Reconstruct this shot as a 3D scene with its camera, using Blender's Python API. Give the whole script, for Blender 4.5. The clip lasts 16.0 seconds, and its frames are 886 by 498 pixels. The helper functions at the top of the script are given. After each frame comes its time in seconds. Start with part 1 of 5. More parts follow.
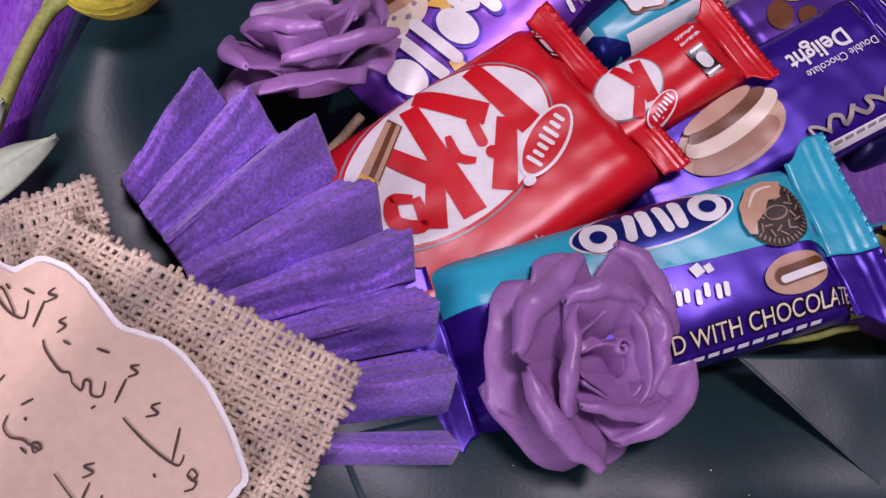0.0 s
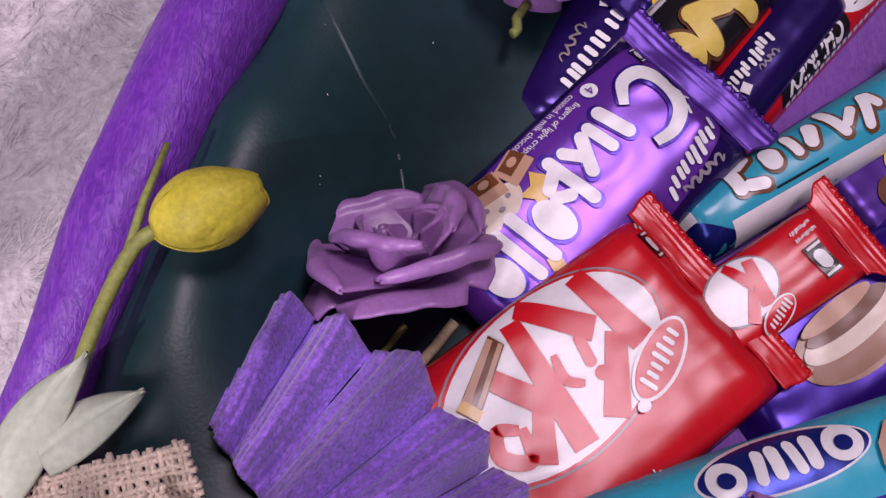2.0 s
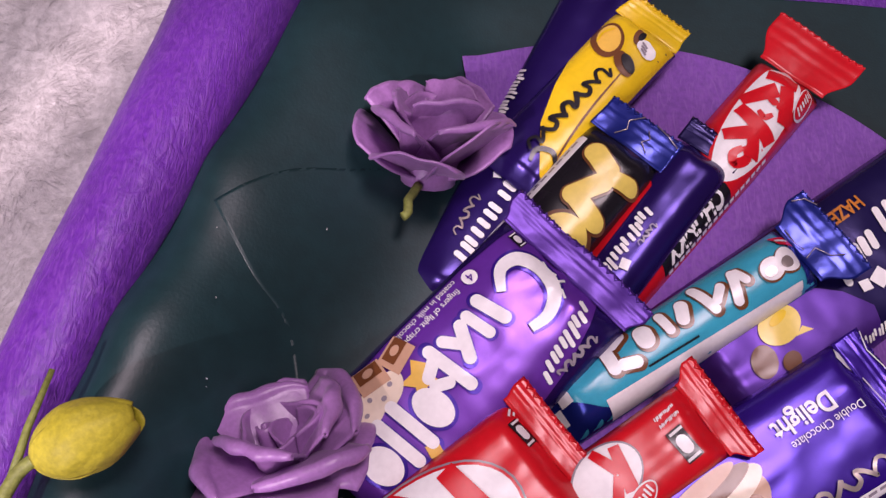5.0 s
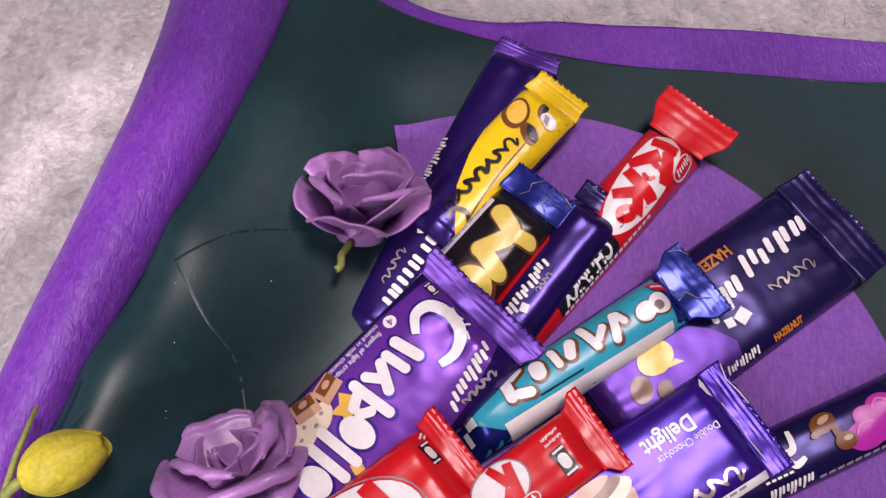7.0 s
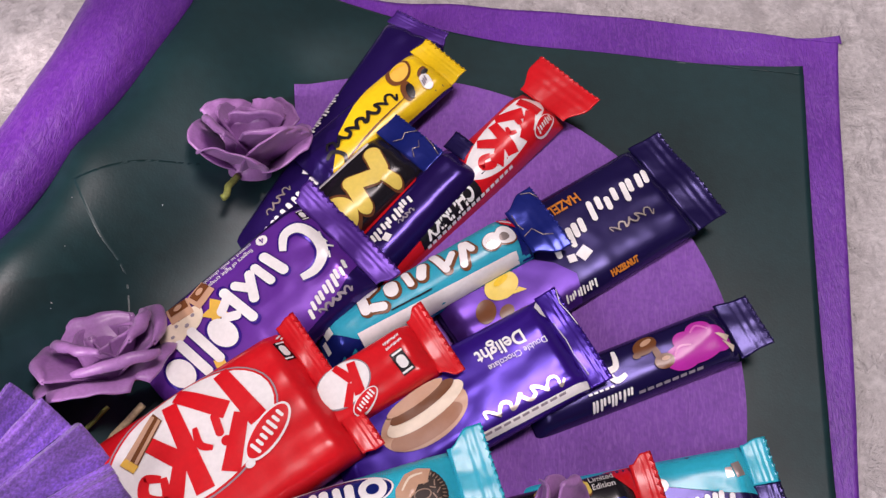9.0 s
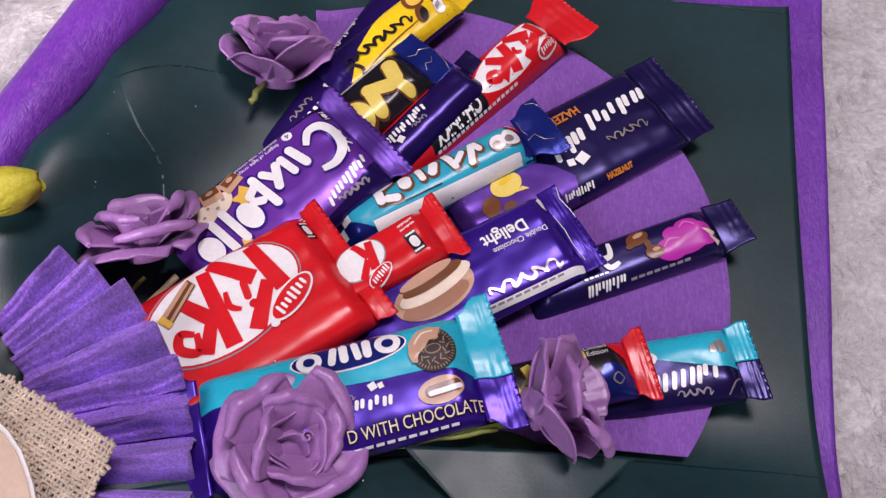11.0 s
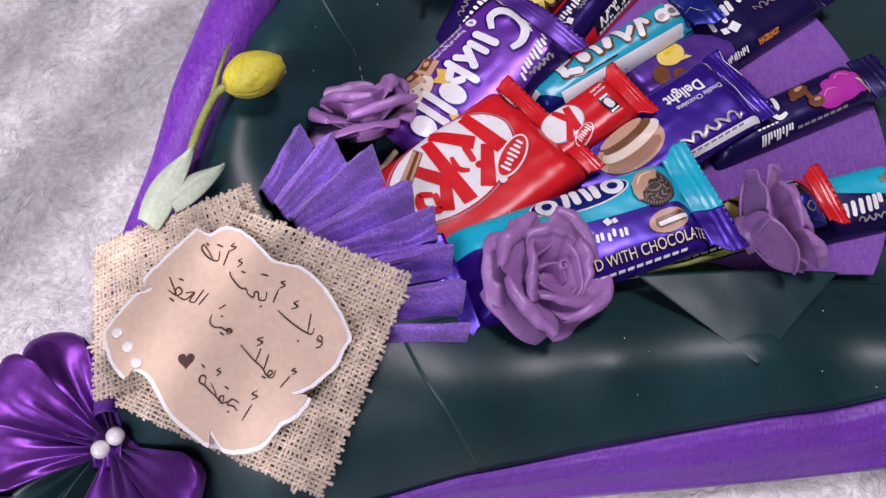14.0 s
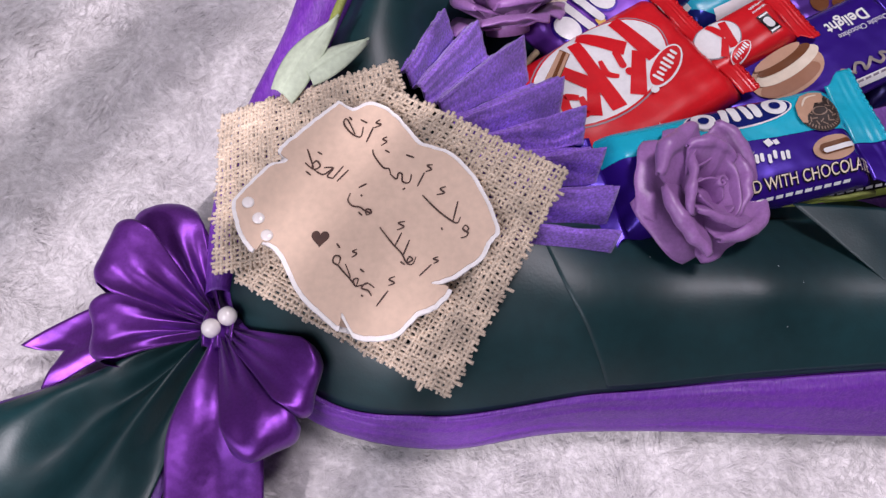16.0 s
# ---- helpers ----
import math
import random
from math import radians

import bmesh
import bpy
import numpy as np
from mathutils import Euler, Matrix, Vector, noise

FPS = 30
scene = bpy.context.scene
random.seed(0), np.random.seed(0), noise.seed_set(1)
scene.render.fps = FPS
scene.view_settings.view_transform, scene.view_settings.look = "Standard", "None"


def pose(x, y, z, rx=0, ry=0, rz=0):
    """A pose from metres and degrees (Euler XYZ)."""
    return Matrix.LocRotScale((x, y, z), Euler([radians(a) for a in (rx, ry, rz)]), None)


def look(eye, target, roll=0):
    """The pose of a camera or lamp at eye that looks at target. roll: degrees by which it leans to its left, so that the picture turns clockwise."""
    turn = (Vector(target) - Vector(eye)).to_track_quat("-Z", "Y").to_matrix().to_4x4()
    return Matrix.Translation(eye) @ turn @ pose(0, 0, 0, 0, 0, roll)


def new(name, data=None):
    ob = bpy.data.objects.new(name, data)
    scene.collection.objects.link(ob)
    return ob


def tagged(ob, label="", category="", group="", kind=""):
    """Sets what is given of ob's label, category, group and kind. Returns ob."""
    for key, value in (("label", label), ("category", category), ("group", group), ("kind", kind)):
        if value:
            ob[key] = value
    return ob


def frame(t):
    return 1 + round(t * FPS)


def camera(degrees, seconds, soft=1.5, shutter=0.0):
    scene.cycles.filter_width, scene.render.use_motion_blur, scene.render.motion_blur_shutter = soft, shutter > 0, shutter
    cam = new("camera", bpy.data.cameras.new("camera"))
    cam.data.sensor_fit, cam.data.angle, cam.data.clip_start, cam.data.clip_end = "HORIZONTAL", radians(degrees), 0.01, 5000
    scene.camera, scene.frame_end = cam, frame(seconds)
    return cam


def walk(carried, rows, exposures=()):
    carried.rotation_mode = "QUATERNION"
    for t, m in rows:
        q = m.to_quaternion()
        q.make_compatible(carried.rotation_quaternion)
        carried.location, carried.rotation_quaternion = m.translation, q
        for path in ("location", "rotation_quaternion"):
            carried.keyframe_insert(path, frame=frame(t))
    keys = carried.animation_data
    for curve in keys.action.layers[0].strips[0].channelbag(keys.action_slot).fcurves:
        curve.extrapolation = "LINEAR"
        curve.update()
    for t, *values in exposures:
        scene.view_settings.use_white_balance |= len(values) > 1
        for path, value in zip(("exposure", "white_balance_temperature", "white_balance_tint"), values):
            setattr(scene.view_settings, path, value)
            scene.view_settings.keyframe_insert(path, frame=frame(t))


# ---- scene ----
cam = camera(55.3, 16.0, soft=1.4)
PATH = [
    (0, (0.026, 0.025, 0.276), (0.083, 0.696, -1.607), 8.2),
    (0.5, (0.016, 0.033, 0.279), (0.079, 0.729, -1.595), 8.6),
    (1, (0.009, 0.049, 0.281), (0.052, 0.747, -1.593), 7.4),
    (1.5, (0.001, 0.067, 0.278), (0.039, 0.792, -1.586), 6.6),
    (2, (-0.002, 0.081, 0.277), (0.024, 0.804, -1.587), 5.4),
    (2.5, (-0.004, 0.09, 0.277), (0.034, 0.814, -1.586), 6.0),
    (3, (-0.004, 0.099, 0.277), (0.035, 0.827, -1.586), 5.9),
    (3.5, (0.003, 0.107, 0.282), (0.029, 0.838, -1.579), 4.8),
    (4, (0.012, 0.115, 0.292), (0.03, 0.851, -1.568), 3.9),
    (4.5, (0.022, 0.12, 0.3), (0.021, 0.883, -1.549), 2.3),
    (5, (0.036, 0.124, 0.312), (0.026, 0.901, -1.531), 1.7),
    (5.2, (0.038, 0.126, 0.316), (0.038, 0.903, -1.527), 2.5),
    (7.3, (0.077, 0.111, 0.37), (0.069, 0.94, -1.45), 0.9),
    (7.5, (0.087, 0.103, 0.371), (0.064, 0.968, -1.432), -0.2),
    (8, (0.107, 0.089, 0.377), (0.079, 0.97, -1.419), -0.4),
    (8.5, (0.12, 0.073, 0.378), (0.102, 0.98, -1.405), 1.2),
    (8.7, (0.126, 0.067, 0.381), (0.102, 0.969, -1.404), 1.5),
    (10.8, (0.136, -0.003, 0.391), (0.107, 0.921, -1.383), 4.1),
    (11, (0.13, -0.008, 0.388), (0.097, 0.927, -1.379), 2.9),
    (11.5, (0.114, -0.017, 0.386), (0.12, 0.899, -1.392), 2.7),
    (12, (0.096, -0.031, 0.387), (0.139, 0.865, -1.401), 3.2),
    (12.5, (0.074, -0.045, 0.389), (0.115, 0.836, -1.405), 1.7),
    (13, (0.058, -0.058, 0.394), (0.099, 0.831, -1.397), 1.3),
    (13.5, (0.04, -0.072, 0.394), (0.076, 0.831, -1.39), 1.4),
    (14, (0.022, -0.08, 0.391), (0.054, 0.824, -1.393), 1.8),
    (14.5, (0.003, -0.086, 0.38), (0.036, 0.818, -1.404), 3.4),
    (15, (-0.01, -0.091, 0.372), (0.016, 0.794, -1.421), 4.7),
    (15.5, (-0.018, -0.094, 0.368), (-0.007, 0.776, -1.433), 5.2),
    (16, (-0.028, -0.097, 0.357), (-0.029, 0.733, -1.462), 5.6),
]
walk(cam, [(t, look(eye, target, roll)) for t, eye, target, roll in PATH],
     exposures=[(0.0, 0.04, 6400, 43), (1.0, -0.10, 6350, 43), (2.0, -0.16, 6500, 43), (3.0, -0.09, 6900, 46), (5.0, 0.14, 6900, 43), (8.5, 0.42, 7000, 26), (11.0, 0.40, 6600, 27), (13.0, 0.34, 6230, 26), (16.0, 0.12, 6300, 25)])

# ---- light ----
world = bpy.data.worlds.new("world")
scene.world = world
world.use_nodes = True
wn = world.node_tree.nodes
sky = wn.new("ShaderNodeTexSky")
sky.sky_type, sky.sun_disc = "NISHITA", False
sky.sun_elevation, sky.sun_rotation = radians(44.8), radians(210)
wn["Background"].inputs["Strength"].default_value = 0.10
world.node_tree.links.new(sky.outputs[0], wn["Background"].inputs[0])

sun = new("sun", bpy.data.lights.new("sun", "SUN"))
sun.data.energy, sun.data.angle, sun.data.color = 2.2, radians(0.55), (1.0, 0.95, 0.93)
sun.matrix_world = look((-0.50, -0.85, 0.98), (0, 0, 0))

# an added overhead area lamp, unseen, placed to give the wrappers their glare
overhead_lamp = new("overhead_fill", bpy.data.lights.new("overhead_fill", "AREA"))
overhead_lamp.data.shape, overhead_lamp.data.size, overhead_lamp.data.size_y = "RECTANGLE", 0.46, 0.72
overhead_lamp.data.energy, overhead_lamp.data.color = 28.0, (1.0, 0.97, 0.98)
overhead_lamp.matrix_world = look((0.52, 0.56, 2.3), (0.10, 0.17, 0.0))

# added area lamp in the unseen window for the sky's light, lifting the front
window_fill_lamp = new("window_fill", bpy.data.lights.new("window_fill", "AREA"))
window_fill_lamp.data.shape, window_fill_lamp.data.size, window_fill_lamp.data.size_y = "RECTANGLE", 1.1, 1.6
window_fill_lamp.data.energy, window_fill_lamp.data.color = 26.0, (0.93, 0.97, 1.0)
window_fill_lamp.matrix_world = look((-1.02, -1.49, 1.44), (0.10, 0.10, 0.0))


# ---- materials ----
def mat(name, color, rough=0.5, metal=0.0, coat=0.0, sheen=0.0, vary=(8.0, 0.25), fine=(220.0, 0.12), bump=(), spec=0.5, trans=0.0):
    """A surface with colour variation at two scales and relief; scales in cycles per metre."""
    m = bpy.data.materials.new(name)
    m.use_nodes = True
    n, l = m.node_tree.nodes, m.node_tree.links
    b = n["Principled BSDF"]
    b.inputs["Roughness"].default_value, b.inputs["Metallic"].default_value = rough, metal
    b.inputs["Coat Weight"].default_value, b.inputs["Coat Roughness"].default_value = coat, 0.12
    b.inputs["Sheen Weight"].default_value, b.inputs["Specular IOR Level"].default_value = sheen, spec
    b.inputs["Transmission Weight"].default_value = trans
    co = n.new("ShaderNodeTexCoord")
    rgb = n.new("ShaderNodeRGB")
    rgb.outputs[0].default_value = (*color, 1)
    last = rgb.outputs[0]
    for scale, amount in (vary, fine):
        t = n.new("ShaderNodeTexNoise")
        t.inputs["Scale"].default_value, t.inputs["Detail"].default_value = scale, 4
        l.new(co.outputs["Object"], t.inputs["Vector"])
        r = n.new("ShaderNodeMapRange")
        r.inputs[1].default_value, r.inputs[2].default_value = 0.3, 0.7
        r.inputs[3].default_value, r.inputs[4].default_value = 1 - amount, 1 + amount
        l.new(t.outputs["Fac"], r.inputs[0])
        x = n.new("ShaderNodeMix")
        x.data_type, x.blend_type = "RGBA", "MULTIPLY"
        x.inputs["Factor"].default_value = 1.0
        l.new(last, x.inputs[6])
        l.new(r.outputs[0], x.inputs[7])
        last = x.outputs[2]
    l.new(last, b.inputs["Base Color"])
    normal = None
    for scale, strength, depth in bump:
        t = n.new("ShaderNodeTexNoise")
        t.inputs["Scale"].default_value, t.inputs["Detail"].default_value = scale, 3
        l.new(co.outputs["Object"], t.inputs["Vector"])
        k = n.new("ShaderNodeBump")
        k.inputs["Strength"].default_value, k.inputs["Distance"].default_value = strength, depth
        l.new(t.outputs["Fac"], k.inputs["Height"])
        if normal:
            l.new(normal, k.inputs["Normal"])
        normal = k.outputs["Normal"]
    if normal:
        l.new(normal, b.inputs["Normal"])
    return m


def fibre_mat(name, color, light, scale, rough=0.8, sheen=0.3):
    """Pressed fibre paper: pale strands over the ground colour, drawn out along the sheet, with relief."""
    m = mat(name, color, rough, sheen=sheen, vary=(14, 0.18), fine=(500, 0.15))
    n, l = m.node_tree.nodes, m.node_tree.links
    b = n["Principled BSDF"]
    base = b.inputs["Base Color"].links[0].from_socket
    co = n.new("ShaderNodeTexCoord")
    mp = n.new("ShaderNodeMapping")
    mp.inputs["Scale"].default_value, mp.inputs["Rotation"].default_value = (1, 0.22, 1), (0, 0, 0.6)
    l.new(co.outputs["Object"], mp.inputs["Vector"])
    t = n.new("ShaderNodeTexNoise")
    t.inputs["Scale"].default_value, t.inputs["Detail"].default_value, t.inputs["Distortion"].default_value = scale, 6, 2.2
    l.new(mp.outputs[0], t.inputs["Vector"])
    r = n.new("ShaderNodeMapRange")
    r.inputs[1].default_value, r.inputs[2].default_value = 0.45, 0.72
    l.new(t.outputs["Fac"], r.inputs[0])
    x = n.new("ShaderNodeMix")
    x.data_type = "RGBA"
    x.inputs[7].default_value = (*light, 1)
    l.new(r.outputs[0], x.inputs["Factor"])
    l.new(base, x.inputs[6])
    l.new(x.outputs[2], b.inputs["Base Color"])
    k = n.new("ShaderNodeBump")
    k.inputs["Strength"].default_value, k.inputs["Distance"].default_value = 0.5, 0.0008
    l.new(t.outputs["Fac"], k.inputs["Height"])
    t2 = n.new("ShaderNodeTexNoise")
    t2.inputs["Scale"].default_value, t2.inputs["Detail"].default_value, t2.inputs["Distortion"].default_value = 95, 5, 1.5
    l.new(co.outputs["Object"], t2.inputs["Vector"])
    k2 = n.new("ShaderNodeBump")
    k2.inputs["Strength"].default_value, k2.inputs["Distance"].default_value = 0.35, 0.0014
    l.new(t2.outputs["Fac"], k2.inputs["Height"])
    l.new(k.outputs["Normal"], k2.inputs["Normal"])
    l.new(k2.outputs["Normal"], b.inputs["Normal"])
    return m


PLUSH = mat("white_plush", (0.53, 0.505, 0.51), 0.95, sheen=0.5, vary=(18, 0.12), fine=(300, 0.2), bump=((90, 0.5, 0.005), (600, 0.4, 0.002)))
FIBRE = mat("plush_fibre", (0.53, 0.505, 0.51), 0.85, sheen=0.35, vary=(30, 0.1), fine=(900, 0.1))
PLASTER = mat("room_plaster", (0.15, 0.145, 0.145), 0.9, vary=(2, 0.06), fine=(60, 0.04))
PURPLE_PAPER = fibre_mat("purple_fibre_paper", (0.138, 0.025, 0.33), (0.22, 0.060, 0.43), 520, rough=0.45, sheen=0.03)
DISC_PAPER = fibre_mat("violet_fibre_disc", (0.20, 0.065, 0.37), (0.26, 0.105, 0.44), 420, sheen=0.15)
TEAL_PAPER = mat("dark_teal_paper", (0.0062, 0.031, 0.035), 0.42, spec=0.48, vary=(12, 0.25), fine=(180, 0.12), bump=((14, 0.08, 0.004), (900, 0.22, 0.0003)))
FELT = mat("purple_felt", (0.29, 0.135, 0.62), 0.95, sheen=0.3, vary=(70, 0.28), fine=(900, 0.4), bump=((700, 0.6, 0.0008), (160, 0.4, 0.0012)))
FOAM = mat("mauve_foam", (0.36, 0.165, 0.425), 0.35, sheen=0.08, vary=(35, 0.15), fine=(700, 0.1), bump=((60, 0.25, 0.002), (1200, 0.2, 0.0003)))
SATIN = mat("purple_satin", (0.150, 0.030, 0.28), 0.37, metal=0.68, sheen=0.1, vary=(30, 0.15), fine=(900, 0.12), bump=((40, 0.4, 0.004), (3000, 0.25, 0.0001)))
JUTE = mat("jute_thread", (0.60, 0.485, 0.375), 0.9, sheen=0.2, vary=(90, 0.3), fine=(1200, 0.3), bump=((1800, 0.7, 0.0004),))
CARD = mat("kraft_card", (0.62, 0.45, 0.34), 0.55, vary=(25, 0.1), fine=(400, 0.05), bump=((60, 0.15, 0.001),))
CARD_EDGE = mat("white_card_edge", (0.80, 0.77, 0.76), 0.6, vary=(60, 0.06), fine=(500, 0.05))
INK = mat("brown_ink", (0.060, 0.026, 0.018), 0.5, vary=(200, 0.3))
PEARL = mat("pearl", (0.88, 0.82, 0.79), 0.16, coat=0.6, sheen=0.2, vary=(60, 0.05), fine=(500, 0.02))
STEM = mat("green_stem", (0.22, 0.25, 0.055), 0.6, vary=(60, 0.25), fine=(800, 0.2), bump=((500, 0.5, 0.0006),))
BUD = mat("yellow_green_bud", (0.50, 0.44, 0.03), 0.6, vary=(70, 0.25), fine=(700, 0.15), bump=((180, 0.6, 0.0012),))
LEAF = mat("pale_leaf", (0.46, 0.53, 0.40), 0.65, vary=(40, 0.15), fine=(500, 0.1), bump=((120, 0.3, 0.001),))
STICK = mat("wood_skewer", (0.45, 0.36, 0.22), 0.7, vary=(80, 0.2), fine=(900, 0.2))


FOILS = {}


def foil(name, color, rough=0.27, metal=0.0, coat=0.0):
    """Printed wrapper film, faintly creased; one material a colour."""
    if name not in FOILS:
        FOILS[name] = mat(name, color, rough, metal, coat, vary=(30, 0.10), fine=(500, 0.04), bump=((40, 0.10, 0.0009), (190, 0.08, 0.0006)), spec=0.4)
    return FOILS[name]


RED = foil("red_film", (0.68, 0.013, 0.018))
DEEP = foil("deep_violet_film", (0.026, 0.010, 0.125), 0.25, 0.5)
NAVY = foil("night_violet_film", (0.016, 0.010, 0.080), 0.27, 0.45)
VIOLET = foil("bright_violet_film", (0.155, 0.036, 0.37), 0.27, 0.3)
BLUE_VIOLET = foil("blue_violet_film", (0.044, 0.011, 0.27), 0.27, 0.4)
FOIL_VIOLET = foil("violet_foil", (0.085, 0.025, 0.26), 0.36, 0.4)
COOKIE = foil("cookie_print", (0.30, 0.20, 0.145), 0.5)
DARK_COOKIE = foil("dark_cookie_print", (0.030, 0.018, 0.014), 0.55)
CYAN = foil("cyan_film", (0.0, 0.44, 0.60))
TEAL = foil("turquoise_film", (0.01, 0.36, 0.50))
ROYAL = foil("royal_blue_foil", (0.014, 0.026, 0.23), 0.22, 0.45)
GOLDEN = foil("pale_golden_print", (0.82, 0.62, 0.13))
YELLOW = foil("yellow_film", (0.80, 0.53, 0.012))
BLACK = foil("black_film", (0.012, 0.010, 0.014))
BROWN = foil("chocolate_print", (0.16, 0.055, 0.020))
TAN = foil("biscuit_print", (0.54, 0.32, 0.21))
CREAM = foil("cream_print", (0.78, 0.66, 0.52))
WHITE = foil("white_print", (0.84, 0.82, 0.82))
GREY = foil("grey_print", (0.30, 0.26, 0.30))
GOLD = foil("golden_print", (0.80, 0.48, 0.08))
PINK = foil("magenta_print", (0.48, 0.03, 0.36))
ORANGE = foil("orange_print", (0.60, 0.20, 0.03))
LIME = foil("lime_print", (0.42, 0.50, 0.10))
SILVER = foil("silver_print", (0.50, 0.42, 0.40), 0.25, 0.6)


# ---- making meshes ----
def thing(name, m=None, label="", category="", group="", kind=""):
    ob = new(name)
    ob.empty_display_size = 0.01
    if m:
        ob.matrix_world = m
    return tagged(ob, label, category, group, kind)


def part(name, bm, material, parent=None, label="", smooth=True):
    me = bpy.data.meshes.new(name)
    bm.to_mesh(me)
    bm.free()
    me.materials.append(material)
    if smooth:
        me.shade_smooth()
    ob = new(name, me)
    if parent:
        ob.parent = parent
    return tagged(ob, label)


def grid(fn, nu, nv, closed_u=False):
    """A sheet of quads from fn(u, v) with u and v from 0 to 1."""
    bm = bmesh.new()
    rows = [[bm.verts.new(fn(i / nu, j / nv)) for j in range(nv + 1)] for i in range(nu + (0 if closed_u else 1))]
    for i in range(nu):
        a, b = rows[i], rows[(i + 1) % len(rows)]
        for j in range(nv):
            bm.faces.new((a[j], b[j], b[j + 1], a[j + 1]))
    return bm


def slab(fn, thick, nu, nv):
    """A sheet with a real thickness below it."""
    bm = grid(fn, nu, nv)
    bm.normal_update()
    if sum(f.normal.z for f in bm.faces) < 0:
        bmesh.ops.reverse_faces(bm, faces=bm.faces)
        bm.normal_update()
    top = list(bm.verts)
    edge = [e for e in bm.edges if e.is_boundary]
    low = {v: bm.verts.new(v.co - v.normal * thick) for v in top}
    for f in list(bm.faces):
        bm.faces.new([low[v] for v in reversed(f.verts)])
    for e in edge:
        loop = e.link_loops[0]
        a, b = loop.vert, loop.link_loop_next.vert
        bm.faces.new((b, a, low[a], low[b]))
    for e in bm.edges:
        if len(e.link_faces) == 2 and e.calc_face_angle(0) > 1.2:
            e.smooth = False
    return bm


def tube(points, radius, sides=6, taper=None):
    """A closed round rod along points."""
    bm = bmesh.new()
    pts = [Vector(p) for p in points]
    rings = []
    for i, p in enumerate(pts):
        d = (pts[min(i + 1, len(pts) - 1)] - pts[max(i - 1, 0)]).normalized()
        a = d.cross((0, 0, 1) if abs(d.z) < 0.9 else (1, 0, 0)).normalized()
        b = d.cross(a)
        r = radius * (taper(i / (len(pts) - 1)) if taper else 1)
        rings.append([bm.verts.new(p + r * (math.cos(2 * math.pi * k / sides) * a + math.sin(2 * math.pi * k / sides) * b)) for k in range(sides)])
    for q, w in zip(rings, rings[1:]):
        for k in range(sides):
            bm.faces.new((q[k], q[(k + 1) % sides], w[(k + 1) % sides], w[k]))
    bm.faces.new(rings[0][::-1])
    bm.faces.new(rings[-1])
    return bm


def curve(points, t):
    """A smooth run (Catmull-Rom) through the points, t from 0 to 1."""
    n = len(points) - 1
    x = min(max(t, 0), 1) * n
    i = min(int(x), n - 1)
    f = x - i
    p = [Vector(points[min(max(i + k, 0), n)]) for k in (-1, 0, 1, 2)]
    return 0.5 * (2 * p[1] + (p[2] - p[0]) * f + (2 * p[0] - 5 * p[1] + 4 * p[2] - p[3]) * f ** 2 + (3 * p[1] - p[0] - 3 * p[2] + p[3]) * f ** 3)


def step(a, b, x):
    x = min(max((x - a) / (b - a), 0), 1)
    return x * x * (3 - 2 * x)


def wob(x, y, z=0.0):
    return noise.noise((x, y, z))


# ---- the room and the rug ----
def box(x0, x1, y0, y1, z0, z1):
    bm = bmesh.new()
    bmesh.ops.create_cube(bm, size=1, matrix=Matrix.Translation(((x0 + x1) / 2, (y0 + y1) / 2, (z0 + z1) / 2)) @ Matrix.Diagonal((x1 - x0, y1 - y0, z1 - z0, 1)))
    return bm


# none of it is seen; the last two pieces are added to trim the sunlight
for name, size, label, category in (
        ("floor", (-2.4, 2.4, -1.5, 2.4, -0.12, -0.02), "plain floor under the rug", "floor"),
        ("ceiling", (-2.4, 2.4, -1.5, 2.4, 2.6, 2.7), "plain ceiling", "ceiling"),
        ("wall_north", (-2.4, 2.4, 2.4, 2.5, -0.12, 2.7), "plain wall", "wall"),
        ("wall_west", (-2.5, -2.4, -1.5, 2.4, -0.12, 2.7), "plain wall", "wall"),
        ("wall_east", (2.4, 2.5, -1.5, 2.4, -0.12, 2.7), "plain wall", "wall"),
        ("wall_south", (-0.45, 2.4, -1.6, -1.5, -0.12, 2.7), "plain wall beside the window", "wall"),
        ("wall_sill", (-2.4, -0.45, -1.6, -1.5, -0.12, 0.6), "plain wall under the window", "wall"),
        ("sun_block_far", (-2.4, -0.935, -1.6, -1.5, 2.28, 2.7), "unseen wall piece added to keep the sun off the far rug", "wall"),
        ("sun_block_front", (-0.935, -0.45, -1.6, -1.5, 1.84, 2.7), "unseen wall piece added to keep the sun to the front", "wall")):
    tagged(part(name, box(*size), PLASTER, smooth=False), label, category, kind="structure")
# an unseen window, its bars spaced to cast the soft stripes on rug and card
window = thing("window_1", None, "tall window with upright bars", "window", kind="structure")
for x, w in ((-1.80, 0.03), (-1.62, 0.03), (-1.47, 0.04), (-1.365, 0.035), (-1.285, 0.03), (-1.196, 0.042), (-1.041, 0.018), (-0.986, 0.026), (-0.935, 0.012)):
    part("window_bar", box(x - w / 2, x + w / 2, -1.565, -1.535, 0.6, 2.28), PLASTER, window, smooth=False)


def rug_height(x, y):
    return -0.006 + 0.005 * wob(x * 22, y * 22, 3) + 0.004 * wob(x * 60, y * 60, 7)


